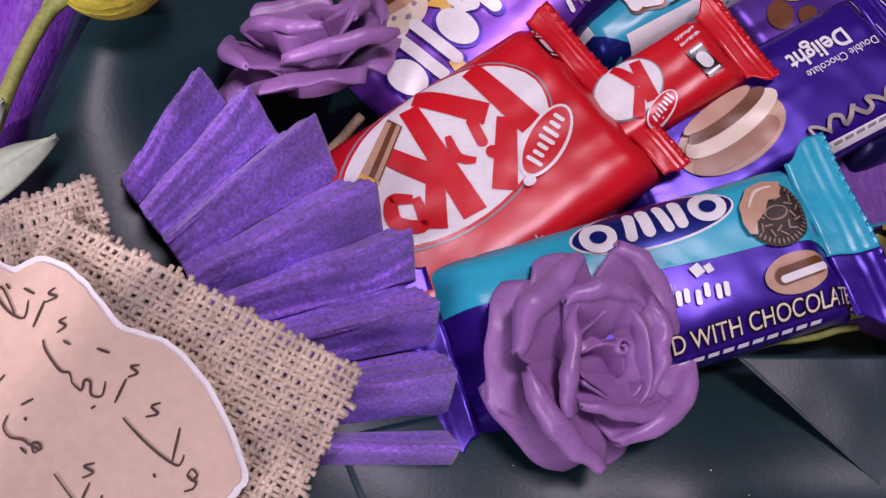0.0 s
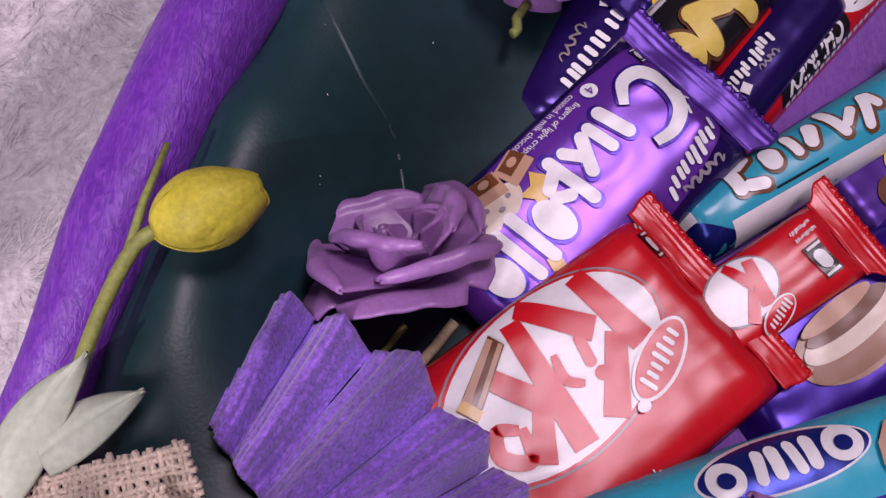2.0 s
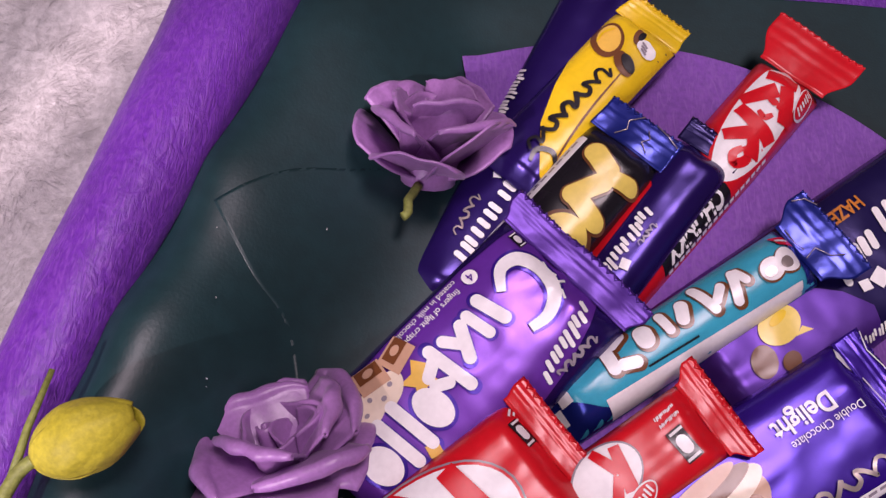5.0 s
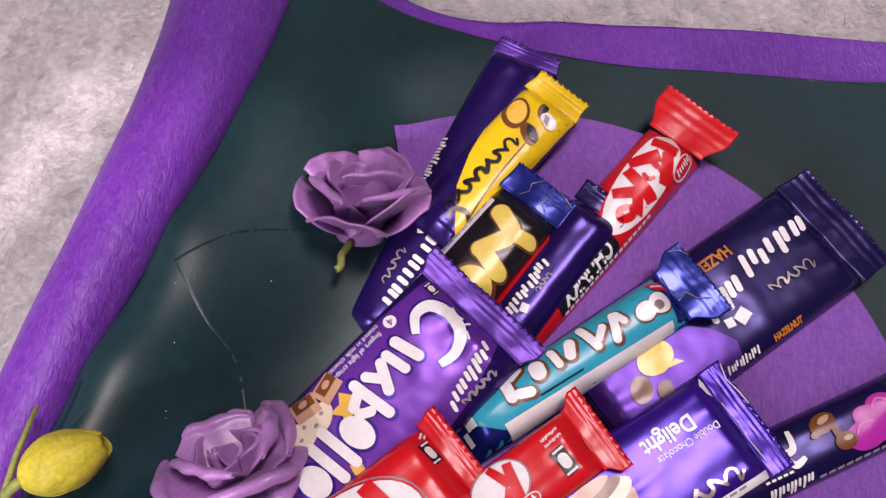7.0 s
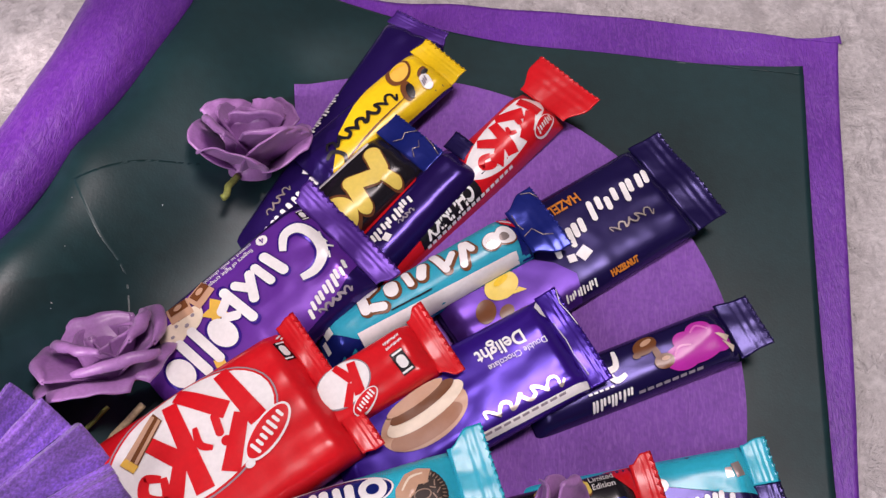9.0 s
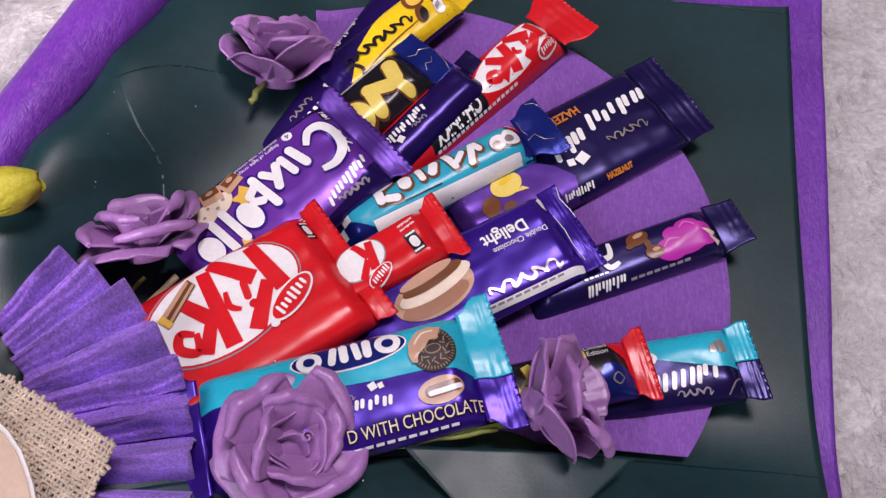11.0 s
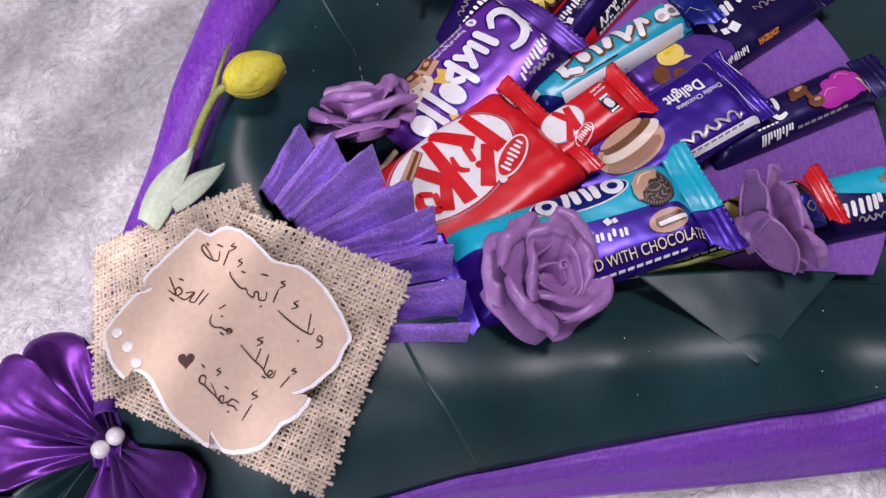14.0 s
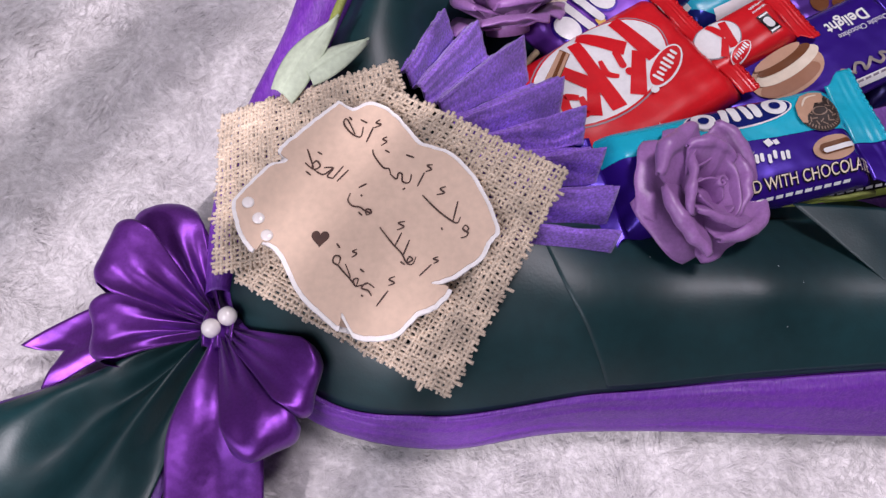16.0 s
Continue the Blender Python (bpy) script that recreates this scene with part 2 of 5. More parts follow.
bm = grid(lambda u, v: (lambda x, y: (x, y, rug_height(x, y)))(-0.75 + 1.6 * u, -0.6 + 1.6 * v), 200, 200)
rug = part("rug", bm, PLUSH)
FIBRES = 200000
rs = np.random.RandomState(4)
fx, fy = rs.uniform(-0.36, 0.46, FIBRES), rs.uniform(-0.17, 0.52, FIBRES)
keep = ~((fx > -0.10) & (fx < 0.30) & (fy > 0.03) & (fy < 0.39))
fx, fy = fx[keep], fy[keep]
flow = np.array([noise.noise((x * 16, y * 16, 5.0)) for x, y in zip(fx, fy)]) * 5.0 + rs.normal(0, 0.7, len(fx))
long, wide = rs.uniform(0.005, 0.012, len(fx)), rs.uniform(0.00010, 0.00024, len(fx))
fz = np.array([rug_height(x, y) for x, y in zip(fx, fy)])
dx, dy = np.cos(flow), np.sin(flow)
rise = rs.uniform(0.03, 0.20, len(fx))
verts = np.zeros((len(fx), 5, 3))
for k, (along, up, w) in enumerate(((0, 0, 1), (0, 0, -1), (0.45, 0.75, -0.8), (0.45, 0.75, 0.8), (1.0, 0.85, 0))):
    verts[:, k] = np.c_[fx + dx * long * along - dy * wide * w, fy + dy * long * along + dx * wide * w, fz + long * rise * up - 0.0005]
base = np.arange(len(fx)) * 5
faces = [(i, i + 1, i + 2, i + 3) for i in base] + [(i + 3, i + 2, i + 4) for i in base]
pile = bpy.data.meshes.new("rug_pile")
pile.from_pydata(verts.reshape(-1, 3).tolist(), [], [tuple(int(q) for q in f) for f in faces])
pile.materials.append(FIBRE)
tagged(new("rug_pile", pile), "long white plush pile of the rug", "rug pile", kind="stuff")
tagged(rug, "white fluffy plush rug spread on the floor", "rug", kind="structure")


# ---- the wrapping papers ----
LEFT_OUT = [(-0.124, 0.022, 0.012), (-0.127, 0.061, 0.014), (-0.119, 0.1, 0.014), (-0.1058, 0.13, 0.014), (-0.0986, 0.165, 0.013), (-0.0922, 0.2, 0.012), (-0.0833, 0.26, 0.011), (-0.0758, 0.33, 0.01), (-0.0711, 0.4, 0.009), (-0.068, 0.48, 0.008)]
LEFT_EDGE = [(-0.114, 0.024, 0.028), (-0.108, 0.07, 0.036), (-0.095, 0.1, 0.046), (-0.084, 0.13, 0.062), (-0.0736, 0.165, 0.07), (-0.064, 0.2, 0.069), (-0.0465, 0.26, 0.06), (-0.0275, 0.33, 0.046), (-0.0155, 0.39, 0.036), (-0.0125, 0.425, 0.03)]
LEFT_RIDGE = [(-0.095, 0.09, 0.045), (-0.066, 0.145, 0.074), (-0.045, 0.205, 0.069), (-0.026, 0.262, 0.056), (0.003, 0.33, 0.04), (0.018, 0.4, 0.024)]
LEFT_IN = [(-0.035, 0.150, 0.047), (-0.015, 0.205, 0.042), (0.010, 0.250, 0.033), (0.040, 0.340, 0.020), (0.060, 0.385, 0.014)]
LOW_OUT = [(-0.112, 0.006, 0.012), (-0.073, -0.0213, 0.010), (-0.022, -0.027, 0.010), (0.0395, -0.0135, 0.010), (0.164, -0.003, 0.008), (0.207, 0.0012, 0.008), (0.315, 0.012, 0.006)]
LOW_EDGE = [(-0.108, 0.014, 0.020), (-0.072, -0.014, 0.022), (-0.030, -0.019, 0.028), (0.037, -0.004, 0.030), (0.110, 0.010, 0.030), (0.200, 0.025, 0.025), (0.303, 0.044, 0.014)]
LOW_RIDGE = [(-0.050, 0.000, 0.045), (-0.020, 0.005, 0.050), (0.030, 0.020, 0.0555), (0.100, 0.034, 0.0525), (0.170, 0.041, 0.0480), (0.250, 0.050, 0.0395)]
LOW_IN = [(0.0065, 0.037, 0.061), (0.060, 0.060, 0.046), (0.120, 0.075, 0.038), (0.200, 0.085, 0.022), (0.250, 0.090, 0.014)]
FLAT = [(0.05, 0.13, 0.028), (0.10, 0.20, 0.018), (0.15, 0.25, 0.014), (0.20, 0.20, 0.014), (0.22, 0.30, 0.011), (0.10, 0.32, 0.012), (0.25, 0.16, 0.012), (0.31, 0.09, 0.010), (0.32, 0.20, 0.009), (0.34, 0.39, 0.008), (0.20, 0.40, 0.008), (0.10, 0.41, 0.009), (0.04, 0.42, 0.010)]
UNDER_CARD = [(-0.06, 0.05, 0.055), (-0.02, 0.06, 0.064), (-0.09, 0.03, 0.045), (-0.03, 0.02, 0.054), (-0.05, 0.10, 0.063)]

KNOTS = np.array(LEFT_OUT + LEFT_EDGE + LEFT_RIDGE + LEFT_IN + LOW_OUT + LOW_EDGE + LOW_RIDGE + LOW_IN + FLAT + UNDER_CARD)


def spline_weights():
    """A thin, gently smoothed plate over the paper's folds."""
    n = len(KNOTS)
    d = np.linalg.norm(KNOTS[:, None, :2] - KNOTS[None, :, :2], axis=2)
    k = np.where(d > 0, d ** 2 * np.log(d + 1e-12), 0) + 2e-5 * np.eye(n)
    p = np.c_[np.ones(n), KNOTS[:, :2]]
    a = np.block([[k, p], [p.T, np.zeros((3, 3))]])
    return np.linalg.solve(a, np.r_[KNOTS[:, 2], np.zeros(3)])


WEIGHTS = spline_weights()


def paper_height(x, y):
    d2 = (KNOTS[:, 0] - x) ** 2 + (KNOTS[:, 1] - y) ** 2
    return float(WEIGHTS[:-3] @ (0.5 * d2 * np.log(d2 + 1e-12)) + WEIGHTS[-3] + WEIGHTS[-2] * x + WEIGHTS[-1] * y)


def sheet(name, left, right, low, high, lift, material, label, thick=0.0005, nu=70, nv=70, crease=0.0):
    """A paper sheet between four edges, draped over the folds."""
    l0, l1, r0, r1 = (Vector(p[:2]) for p in (left[0], left[-1], right[0], right[-1]))

    def at(u, v):
        a, b, c, d = (Vector(curve([(*p[:2], 0) for p in e], k)[:2]) for e, k in ((left, v), (right, v), (low, u), (high, u)))
        p = (1 - u) * a + u * b + (1 - v) * c + v * d - ((1 - u) * (1 - v) * l0 + u * (1 - v) * r0 + (1 - u) * v * l1 + u * v * r1)
        return (p.x, p.y, max(paper_height(p.x, p.y), 0.003) + lift + crease * wob(p.x * 25, p.y * 25, lift * 900))

    bm = slab(at, thick, nu, nv)
    return part(name, bm, material, wrap, label)


wrap = thing("bouquet_wrapping", label="dark teal and purple bouquet wrapping lying on the rug", category="wrapping paper")
sheet("purple_sheet", LEFT_OUT, [(0.315, 0.012), (0.3095, 0.083), (0.321, 0.207), (0.340, 0.385), (0.3435, 0.397)],
      [LEFT_OUT[0]] + LOW_OUT, [LEFT_OUT[-1], (0.0527, 0.4137), (0.1238, 0.4087), (0.1836, 0.4072), (0.2355, 0.4065), (0.3435, 0.397)], -0.0012, PURPLE_PAPER, "purple fibrous wrapping paper", nu=150, nv=110, crease=0.0012)
sheet("teal_sheet", LEFT_EDGE, [(0.303, 0.044), (0.301, 0.082), (0.306, 0.2215), (0.3177, 0.365), (0.3174, 0.3716)],
      [LEFT_EDGE[0]] + LOW_EDGE, [LEFT_EDGE[-1], (0.034, 0.4080), (0.0925, 0.3910), (0.1512, 0.3805), (0.209, 0.3780), (0.3174, 0.3716)], 0.0008, TEAL_PAPER, "dark teal matt wrapping paper", nu=110, nv=110, crease=0.0002)


def margin(u, v):
    """The left margin, rolled over into a tube that widens away from the bow and tucks under the teal sheet."""
    a, b = curve(LEFT_OUT, v), curve(LEFT_EDGE, v)
    high = b.z
    a.z = b.z = 0
    c, d = (a + b) / 2, a - b
    r = d.length / 2
    d.normalize()
    w = radians(-25 + 265 * u)
    r *= 1 + 0.035 * wob(u * 5, v * 9, 4) + 0.02 * wob(u * 14, v * 22, 5) + 0.02 * math.sin(u * 21 + 3 * wob(v * 5, 1))
    p = c - d * r * math.cos(w)
    p.z = max(0.002, high - 0.2 * r + 0.92 * r * math.sin(w))
    return p


def low_margin(u, v):
    """The front margin, rolled more loosely, creased along its length."""
    a, b = curve(LOW_OUT, v), curve(LOW_EDGE, v)
    a.z, b.z = 0.004, paper_height(b.x, b.y) - 0.0012
    p = a.lerp(b, u)
    s = math.sin(math.pi * u)
    p.z += 0.0085 * s ** 0.6 + 0.0006 * s * (math.sin(u * 20 + 4 * wob(v * 4, 7)) + wob(u * 6, v * 20, 8))
    return p


part("rolled_margin", slab(margin, 0.0005, 50, 160), PURPLE_PAPER, wrap, "purple fibrous paper rolled over at the margin")
part("rolled_margin", slab(low_margin, 0.0005, 36, 160), PURPLE_PAPER, wrap, "purple fibrous paper rolled over at the margin")
sheet("inner_teal_corner", [(-0.041, 0.243), (-0.027, 0.221), (-0.016, 0.207), (-0.010, 0.180)], [(0.050, 0.285), (0.060, 0.260), (0.065, 0.220), (0.060, 0.190)],
      [(-0.041, 0.243), (-0.020, 0.260), (0.005, 0.269), (0.050, 0.285)], [(-0.010, 0.180), (0.030, 0.190), (0.060, 0.190)], 0.0009, TEAL_PAPER, "folded corner of dark teal paper", thick=0.0001, nu=40, nv=40)
def folded_corner(u, v):
    """A three-cornered fold, its tip on the front ridge, slightly arched."""
    a, b, c = Vector((0.115, 0.080, 0.050)), Vector((0.211, 0.0860, 0.040)), Vector((0.1620, 0.0375, 0.0500))
    p = (a * (1 - u) + b * u) * (1 - v) + c * v
    return p + Vector((0, 0, 0.003 * math.sin(math.pi * u) * (1 - v) + 0.0006 * wob(p.x * 60, p.y * 60)))


part("lower_teal_corner", slab(folded_corner, 0.0005, 40, 30), TEAL_PAPER, wrap, "folded corner of dark teal paper")
sheet("front_teal_flap", [(0.008, 0.050), (0.0192, 0.0286), (0.0304, 0.0133), (0.042, -0.002)], [(0.3012, 0.092), (0.3015, 0.070), (0.3035, 0.046)],
      [(0.008, 0.050), (0.060, 0.066), (0.120, 0.080), (0.200, 0.090), (0.3012, 0.092)], [(0.042, -0.002), (0.110, 0.011), (0.200, 0.026), (0.3035, 0.046)], 0.0009, TEAL_PAPER, "front flap of dark teal paper", thick=0.0001, nu=60, nv=30)

# ---- the fibre disc behind the sweets ----
bm = bmesh.new()
C, RAD = Vector((0.100, 0.180)), 0.163
rim = [(C.x + RAD * math.cos(radians(a)), C.y + RAD * math.sin(radians(a))) for a in np.linspace(-32, 112, 60)]
ring = rim + [(0.046, 0.29), (0.062, 0.21), (0.05, 0.12), (0.10, 0.09)]
top = [bm.verts.new((x, y, max(0.021, paper_height(x, y) + 0.003))) for x, y in ring]
low = [bm.verts.new(v.co - Vector((0, 0, 0.0012))) for v in top]
mid = [bm.verts.new((0.1, 0.18, z)) for z in (0.0235, 0.0220)]
for i in range(len(ring)):
    j = (i + 1) % len(ring)
    bm.faces.new((top[i], top[j], mid[0]))
    bm.faces.new((low[j], low[i], mid[1]))
    bm.faces.new((top[j], top[i], low[i], low[j]))
disc = part("backing_disc", bm, DISC_PAPER, smooth=False)
tagged(disc, "round violet fibre-paper backing behind the sweets", "paper disc")


# ---- wrapped sweets ----
class Wrapper:
    """A wrapped sweet from its outer end, running inwards. Along u (from the outer end), across v (to the left of u), up w."""

    def __init__(self, name, label, end, angle, length, width, thick, z, film, seal=0.012, seal_wide=None, dip=0.0, round_=5.0, roll=0.0, seed=1, inner_seal=False, seal_film=None, split=None, group="wrapped sweets"):
        self.length, self.width, self.thick, self.round, self.seed = length, width, thick, round_, seed
        m = Matrix.Translation((*end, z - thick)) @ pose(0, 0, 0, 0, 0, angle) @ pose(0, 0, 0, roll, dip, 0)
        self.thing = thing(name, m, label, "chocolate bar", group)
        self.seal = seal

        def top(u, v):
            return self.place(u * length, (v - 0.5) * width)

        bm = grid(top, 64, 28)
        lowrows = [[bm.verts.new((i / 64 * length, (j / 28 - 0.5) * width * 0.985, min(0.0, self.height(i / 64 * length, (j / 28 - 0.5) * width) - 0.0012))) for j in range(29)] for i in range(65)]
        bm.verts.ensure_lookup_table()
        up = [[bm.verts[i * 29 + j] for j in range(29)] for i in range(65)]
        for i in range(64):
            for j in range(28):
                bm.faces.new((lowrows[i][j], lowrows[i][j + 1], lowrows[i + 1][j + 1], lowrows[i + 1][j]))
            for j in (0, 28):
                bm.faces.new((up[i][j], up[i + 1][j], lowrows[i + 1][j], lowrows[i][j]))
        for i in (0, 64):
            for j in range(28):
                bm.faces.new((up[i][j], up[i][j + 1], lowrows[i][j + 1], lowrows[i][j]))
        bmesh.ops.recalc_face_normals(bm, faces=bm.faces)
        self.body = part("body", bm, film, self.thing)
        self.end_seal(0, seal_wide or width * 1.12, seal_film or film, split)
        if inner_seal:
            self.end_seal(1, seal_wide or width * 1.12, seal_film or film)

    def height(self, u, v):
        a = abs(2 * v / self.width)
        across = max(0.0, 1 - a ** self.round) ** 0.5
        end = min(1, (step(0, self.thick * 0.8, u) * step(0, self.thick * 0.8, self.length - u))) ** 0.6
        near = math.exp(-u / 0.012) + math.exp(-(self.length - u) / 0.012)
        pucker = 0.0006 * near * math.sin(v * 520 + self.seed * 2 + 2.5 * wob(u * 60, v * 60, self.seed))
        crumple = 0.00025 * wob(u * 55, v * 55, self.seed) + 0.00015 * wob(u * 150, v * 150, self.seed + 9)
        crease = 0.00040 * max(0.0, 1 - 5 * abs(wob(u * 20, v * 48, self.seed + 2))) * (0.4 + wob(u * 30, v * 30, self.seed + 5))
        return self.thick * (0.30 + 0.70 * end) * across + (pucker + crumple + crease) * across

    def place(self, u, v, lift=0.0):
        # the ends draw the film in a little
        return (u, v, self.height(u, v) + lift)

    def end_seal(self, which, wide, film, split=None):
        """The crimped fin with its cut teeth; split: (share of its breadth, film) for a two-coloured fin."""
        base, out = (0, -1) if which == 0 else (self.length, 1)
        teeth = int(wide / 0.0033)
        lift = self.thick * 0.42
        for b0, b1, cover in ((0, split[0], split[1]), (split[0], 1, film)) if split else ((0, 1, film),):
            def at(a, k):
                b = b0 + (b1 - b0) * k
                v = (b - 0.5) * (self.width + (wide - self.width) * step(0, 0.6, a))
                zig = 0.0019 * abs(((b * teeth) % 1) * 2 - 1) if a > 0.99 else 0
                ripple = 0.00007 * math.sin(a * 26) * step(0.3, 0.4, a) + 0.00025 * wob(v * 90, a * 1.6, self.seed + 5) * a + 0.00010 * wob(v * 260, a * 4, self.seed + 6)
                bend = 0.0024 * wob(v * 40, self.seed * 3.1, which) * a + 0.0004 * math.sin(v * 300 + self.seed) * (1 - a)
                return (base + out * (a * self.seal - zig - 0.001 * (a < 0.01)), v, lift + ripple + bend)

            part("end_seal", slab(at, 0.0005, 26, max(4, int(teeth * 4 * (b1 - b0)))), cover, self.thing)

    def crease_glints(self, wide, film, *runs):
        """Glints along creases of the outer fin, put in as bright thin rods; runs of (share of its length, share of its
        breadth).
        """
        for run in runs:
            part("crease_glint", tube([Vector((-a * self.seal, (c - 0.5) * (self.width + (wide - self.width) * step(0, 0.6, a)), self.thick * 0.42 + 0.0006 + 0.0024 * wob((c - 0.5) * wide * 40, self.seed * 3.1, 0) * a)) for a, c in run], 0.00022, 5), film, self.thing)

    def mark(self, name, outlines, film, lift=0.00035, size=0.0030, label="", on=None):
        """A printed area: flat outlines in (u, v) laid onto the film."""
        bm = bmesh.new()
        for outline in outlines:
            vs = [bm.verts.new((*p, 0)[:3]) for p in outline]
            f = bm.faces.new(vs)
            f.normal_update()
            if f.normal.z < 0:
                f.normal_flip()
        bmesh.ops.remove_doubles(bm, verts=bm.verts, dist=1e-7)
        bmesh.ops.triangulate(bm, faces=bm.faces, ngon_method="EAR_CLIP")
        return self.lay(name, bm, film, lift, size, label, on)

    def lay(self, name, bm, film, lift, size, label, on=None):
        for _ in range(6):
            long = [e for e in bm.edges if e.calc_length() > size]
            if not long:
                break
            bmesh.ops.subdivide_edges(bm, edges=long, cuts=1)
            bmesh.ops.triangulate(bm, faces=[f for f in bm.faces if len(f.verts) > 3])
        half = self.width / 2 * 0.998
        for v in bm.verts:
            x, y = min(max(v.co.x, 0.0003), self.length - 0.0003), min(max(v.co.y, -half), half)
            v.co = self.place(x, y, lift + v.co.z)
        return part(name, bm, film, on or self.thing, label)

    def text(self, words, u, v, size, turn, film, lift=0.0007, squeeze=1.0, bold=0.0):
        """Printed words centred at (u, v), reading along the direction turn (degrees from u)."""
        c = bpy.data.curves.new("words", "FONT")
        c.body, c.size, c.align_x, c.align_y, c.offset = words, size, "CENTER", "CENTER", bold
        ob = new("words", c)
        bpy.context.view_layer.update()
        me = bpy.data.meshes.new_from_object(ob.evaluated_get(bpy.context.evaluated_depsgraph_get()))
        bpy.data.objects.remove(ob)
        bm = bmesh.new()
        bm.from_mesh(me)
        bmesh.ops.triangulate(bm, faces=bm.faces)
        k, s = math.cos(radians(turn)), math.sin(radians(turn))
        for w in bm.verts:
            x, y = w.co.x * squeeze, w.co.y
            w.co = (u + k * x - s * y, v + s * x + k * y, 0)
        return self.lay("lettering", bm, film, lift, 0.006, "")


def oval(u, v, a, b, turn=0.0, n=40):
    k, s = math.cos(radians(turn)), math.sin(radians(turn))
    return [(u + k * a * math.cos(t) - s * b * math.sin(t), v + s * a * math.cos(t) + k * b * math.sin(t)) for t in np.linspace(0, 2 * math.pi, n, endpoint=False)]


def bar(u, v, a, b, turn=0.0):
    """A plain oblong of length a and breadth b."""
    k, s = math.cos(radians(turn)), math.sin(radians(turn))
    return [(u + k * x - s * y, v + s * x + k * y) for x, y in ((-a / 2, -b / 2), (a / 2, -b / 2), (a / 2, b / 2), (-a / 2, b / 2))]


def swash(points, wide):
    """A rounded stroke through the points, as a chain of small quads, each a hair above the last."""
    run = [curve([(*p, 0) for p in points], t) for t in np.linspace(0, 1, 5 * len(points))]
    left, right = [], []
    for i, p in enumerate(run):
        d = (run[min(i + 1, len(run) - 1)] - run[max(i - 1, 0)]).normalized()
        w = wide / 2 * (0.55 + 0.45 * math.sin(math.pi * (i + 0.6) / (len(run) + 0.2)))
        left.append((p.x - d.y * w, p.y + d.x * w, i * 6e-6))
        right.append((p.x + d.y * w, p.y - d.x * w, i * 6e-6))
    return [(left[i], right[i], right[i + 1], left[i + 1]) for i in range(len(run) - 1)]


big_red = Wrapper("chocolate_bar", "large red wafer bar with a white oval, lying on top", (0.0777, 0.1602), -139.74, 0.108, 0.0660, 0.012, 0.055, RED, seal=0.0086, seal_wide=0.0690, seed=1, round_=9)
small_red = Wrapper("chocolate_bar", "small red wafer bar tucked under a larger one", (0.1195, 0.1819), -144.15, 0.080, 0.0269, 0.010, 0.053, RED, seal=0.0091, seal_wide=0.0355, dip=6, seed=2, round_=8)
cookie_bar = Wrapper("chocolate_bar", "violet and cyan cookie chocolate bar", (0.1405, 0.1144), -159.58, 0.112, 0.0478, 0.013, 0.063, BLUE_VIOLET, seal=0.0154, seal_wide=0.0607, seed=3, round_=5, inner_seal=True, split=(0.62, CYAN))
crisp_bar = Wrapper("chocolate_bar", "bright violet crispy wafer bar with white swirls", (0.0760, 0.2297), -132.36, 0.100, 0.0553, 0.011, 0.053, VIOLET, seal=0.0112, seal_wide=0.0615, dip=5.2, roll=-5, seed=4, round_=4, seal_film=FOIL_VIOLET)
coconut_bar = Wrapper("chocolate_bar", "turquoise coconut bar with a royal blue end", (0.1594, 0.2428), -145.48, 0.105, 0.0242, 0.014, 0.049, TEAL, seal=0.0171, seal_wide=0.0352, dip=5, seed=5, round_=2.5, seal_film=ROYAL)
double_bar = Wrapper("chocolate_bar", "violet double chocolate bar with a biscuit picture", (0.1794, 0.1907), -147.73, 0.110, 0.0469, 0.010, 0.046, BLUE_VIOLET, seal=0.0097, seal_wide=0.0475, dip=3.0, seed=6, round_=6)
hazel_bar = Wrapper("chocolate_bar", "night violet hazelnut chocolate bar", (0.2298, 0.2786), -143.90, 0.130, 0.0552, 0.009, 0.035, NAVY, seal=0.0180, seal_wide=0.0539, dip=0.8, seed=7, round_=6)
bubble_bar = Wrapper("chocolate_bar", "dark violet aerated bar with a magenta patch", (0.2554, 0.2049), -155.11, 0.100, 0.0270, 0.012, 0.037, NAVY, seal=0.0156, seal_wide=0.0248, dip=3, seed=8, round_=3.5)
cyan_bar = Wrapper("chocolate_bar", "dark blue milk chocolate bar with a cyan edge", (0.2613, 0.1373), -166.42, 0.100, 0.0345, 0.010, 0.033, NAVY, seal=0.0105, seal_wide=0.0382, dip=3, seed=9, round_=4, split=(0.5, CYAN))
limited_bar = Wrapper("chocolate_bar", "black and yellow bar with a red end", (0.2110, 0.1270), -163.34, 0.105, 0.0267, 0.013, 0.046, BLACK, seal=0.0093, seal_wide=0.0341, dip=4, seed=10, round_=3, seal_film=RED)
chunky_bar = Wrapper("chocolate_bar", "chunky red wafer bar with a white panel", (0.1698, 0.3229), -129.57, 0.140, 0.0290, 0.017, 0.042, RED, seal=0.0221, seal_wide=0.0396, dip=4, seed=11, round_=3)
dark_bar = Wrapper("chocolate_bar", "long dark violet milk chocolate bar", (0.1006, 0.3668), -114.64, 0.155, 0.0347, 0.008, 0.034, DEEP, seal=0.0080, seal_wide=0.0320, dip=2.5, seed=12, round_=5, seal_film=FOIL_VIOLET)
caramel_bar = Wrapper("chocolate_bar", "yellow and dark violet caramel bar", (0.1116, 0.3375), -129.93, 0.086, 0.0299, 0.009, 0.043, DEEP, seal=0.0107, seal_wide=0.0276, dip=3, seed=13, round_=4, seal_film=YELLOW)
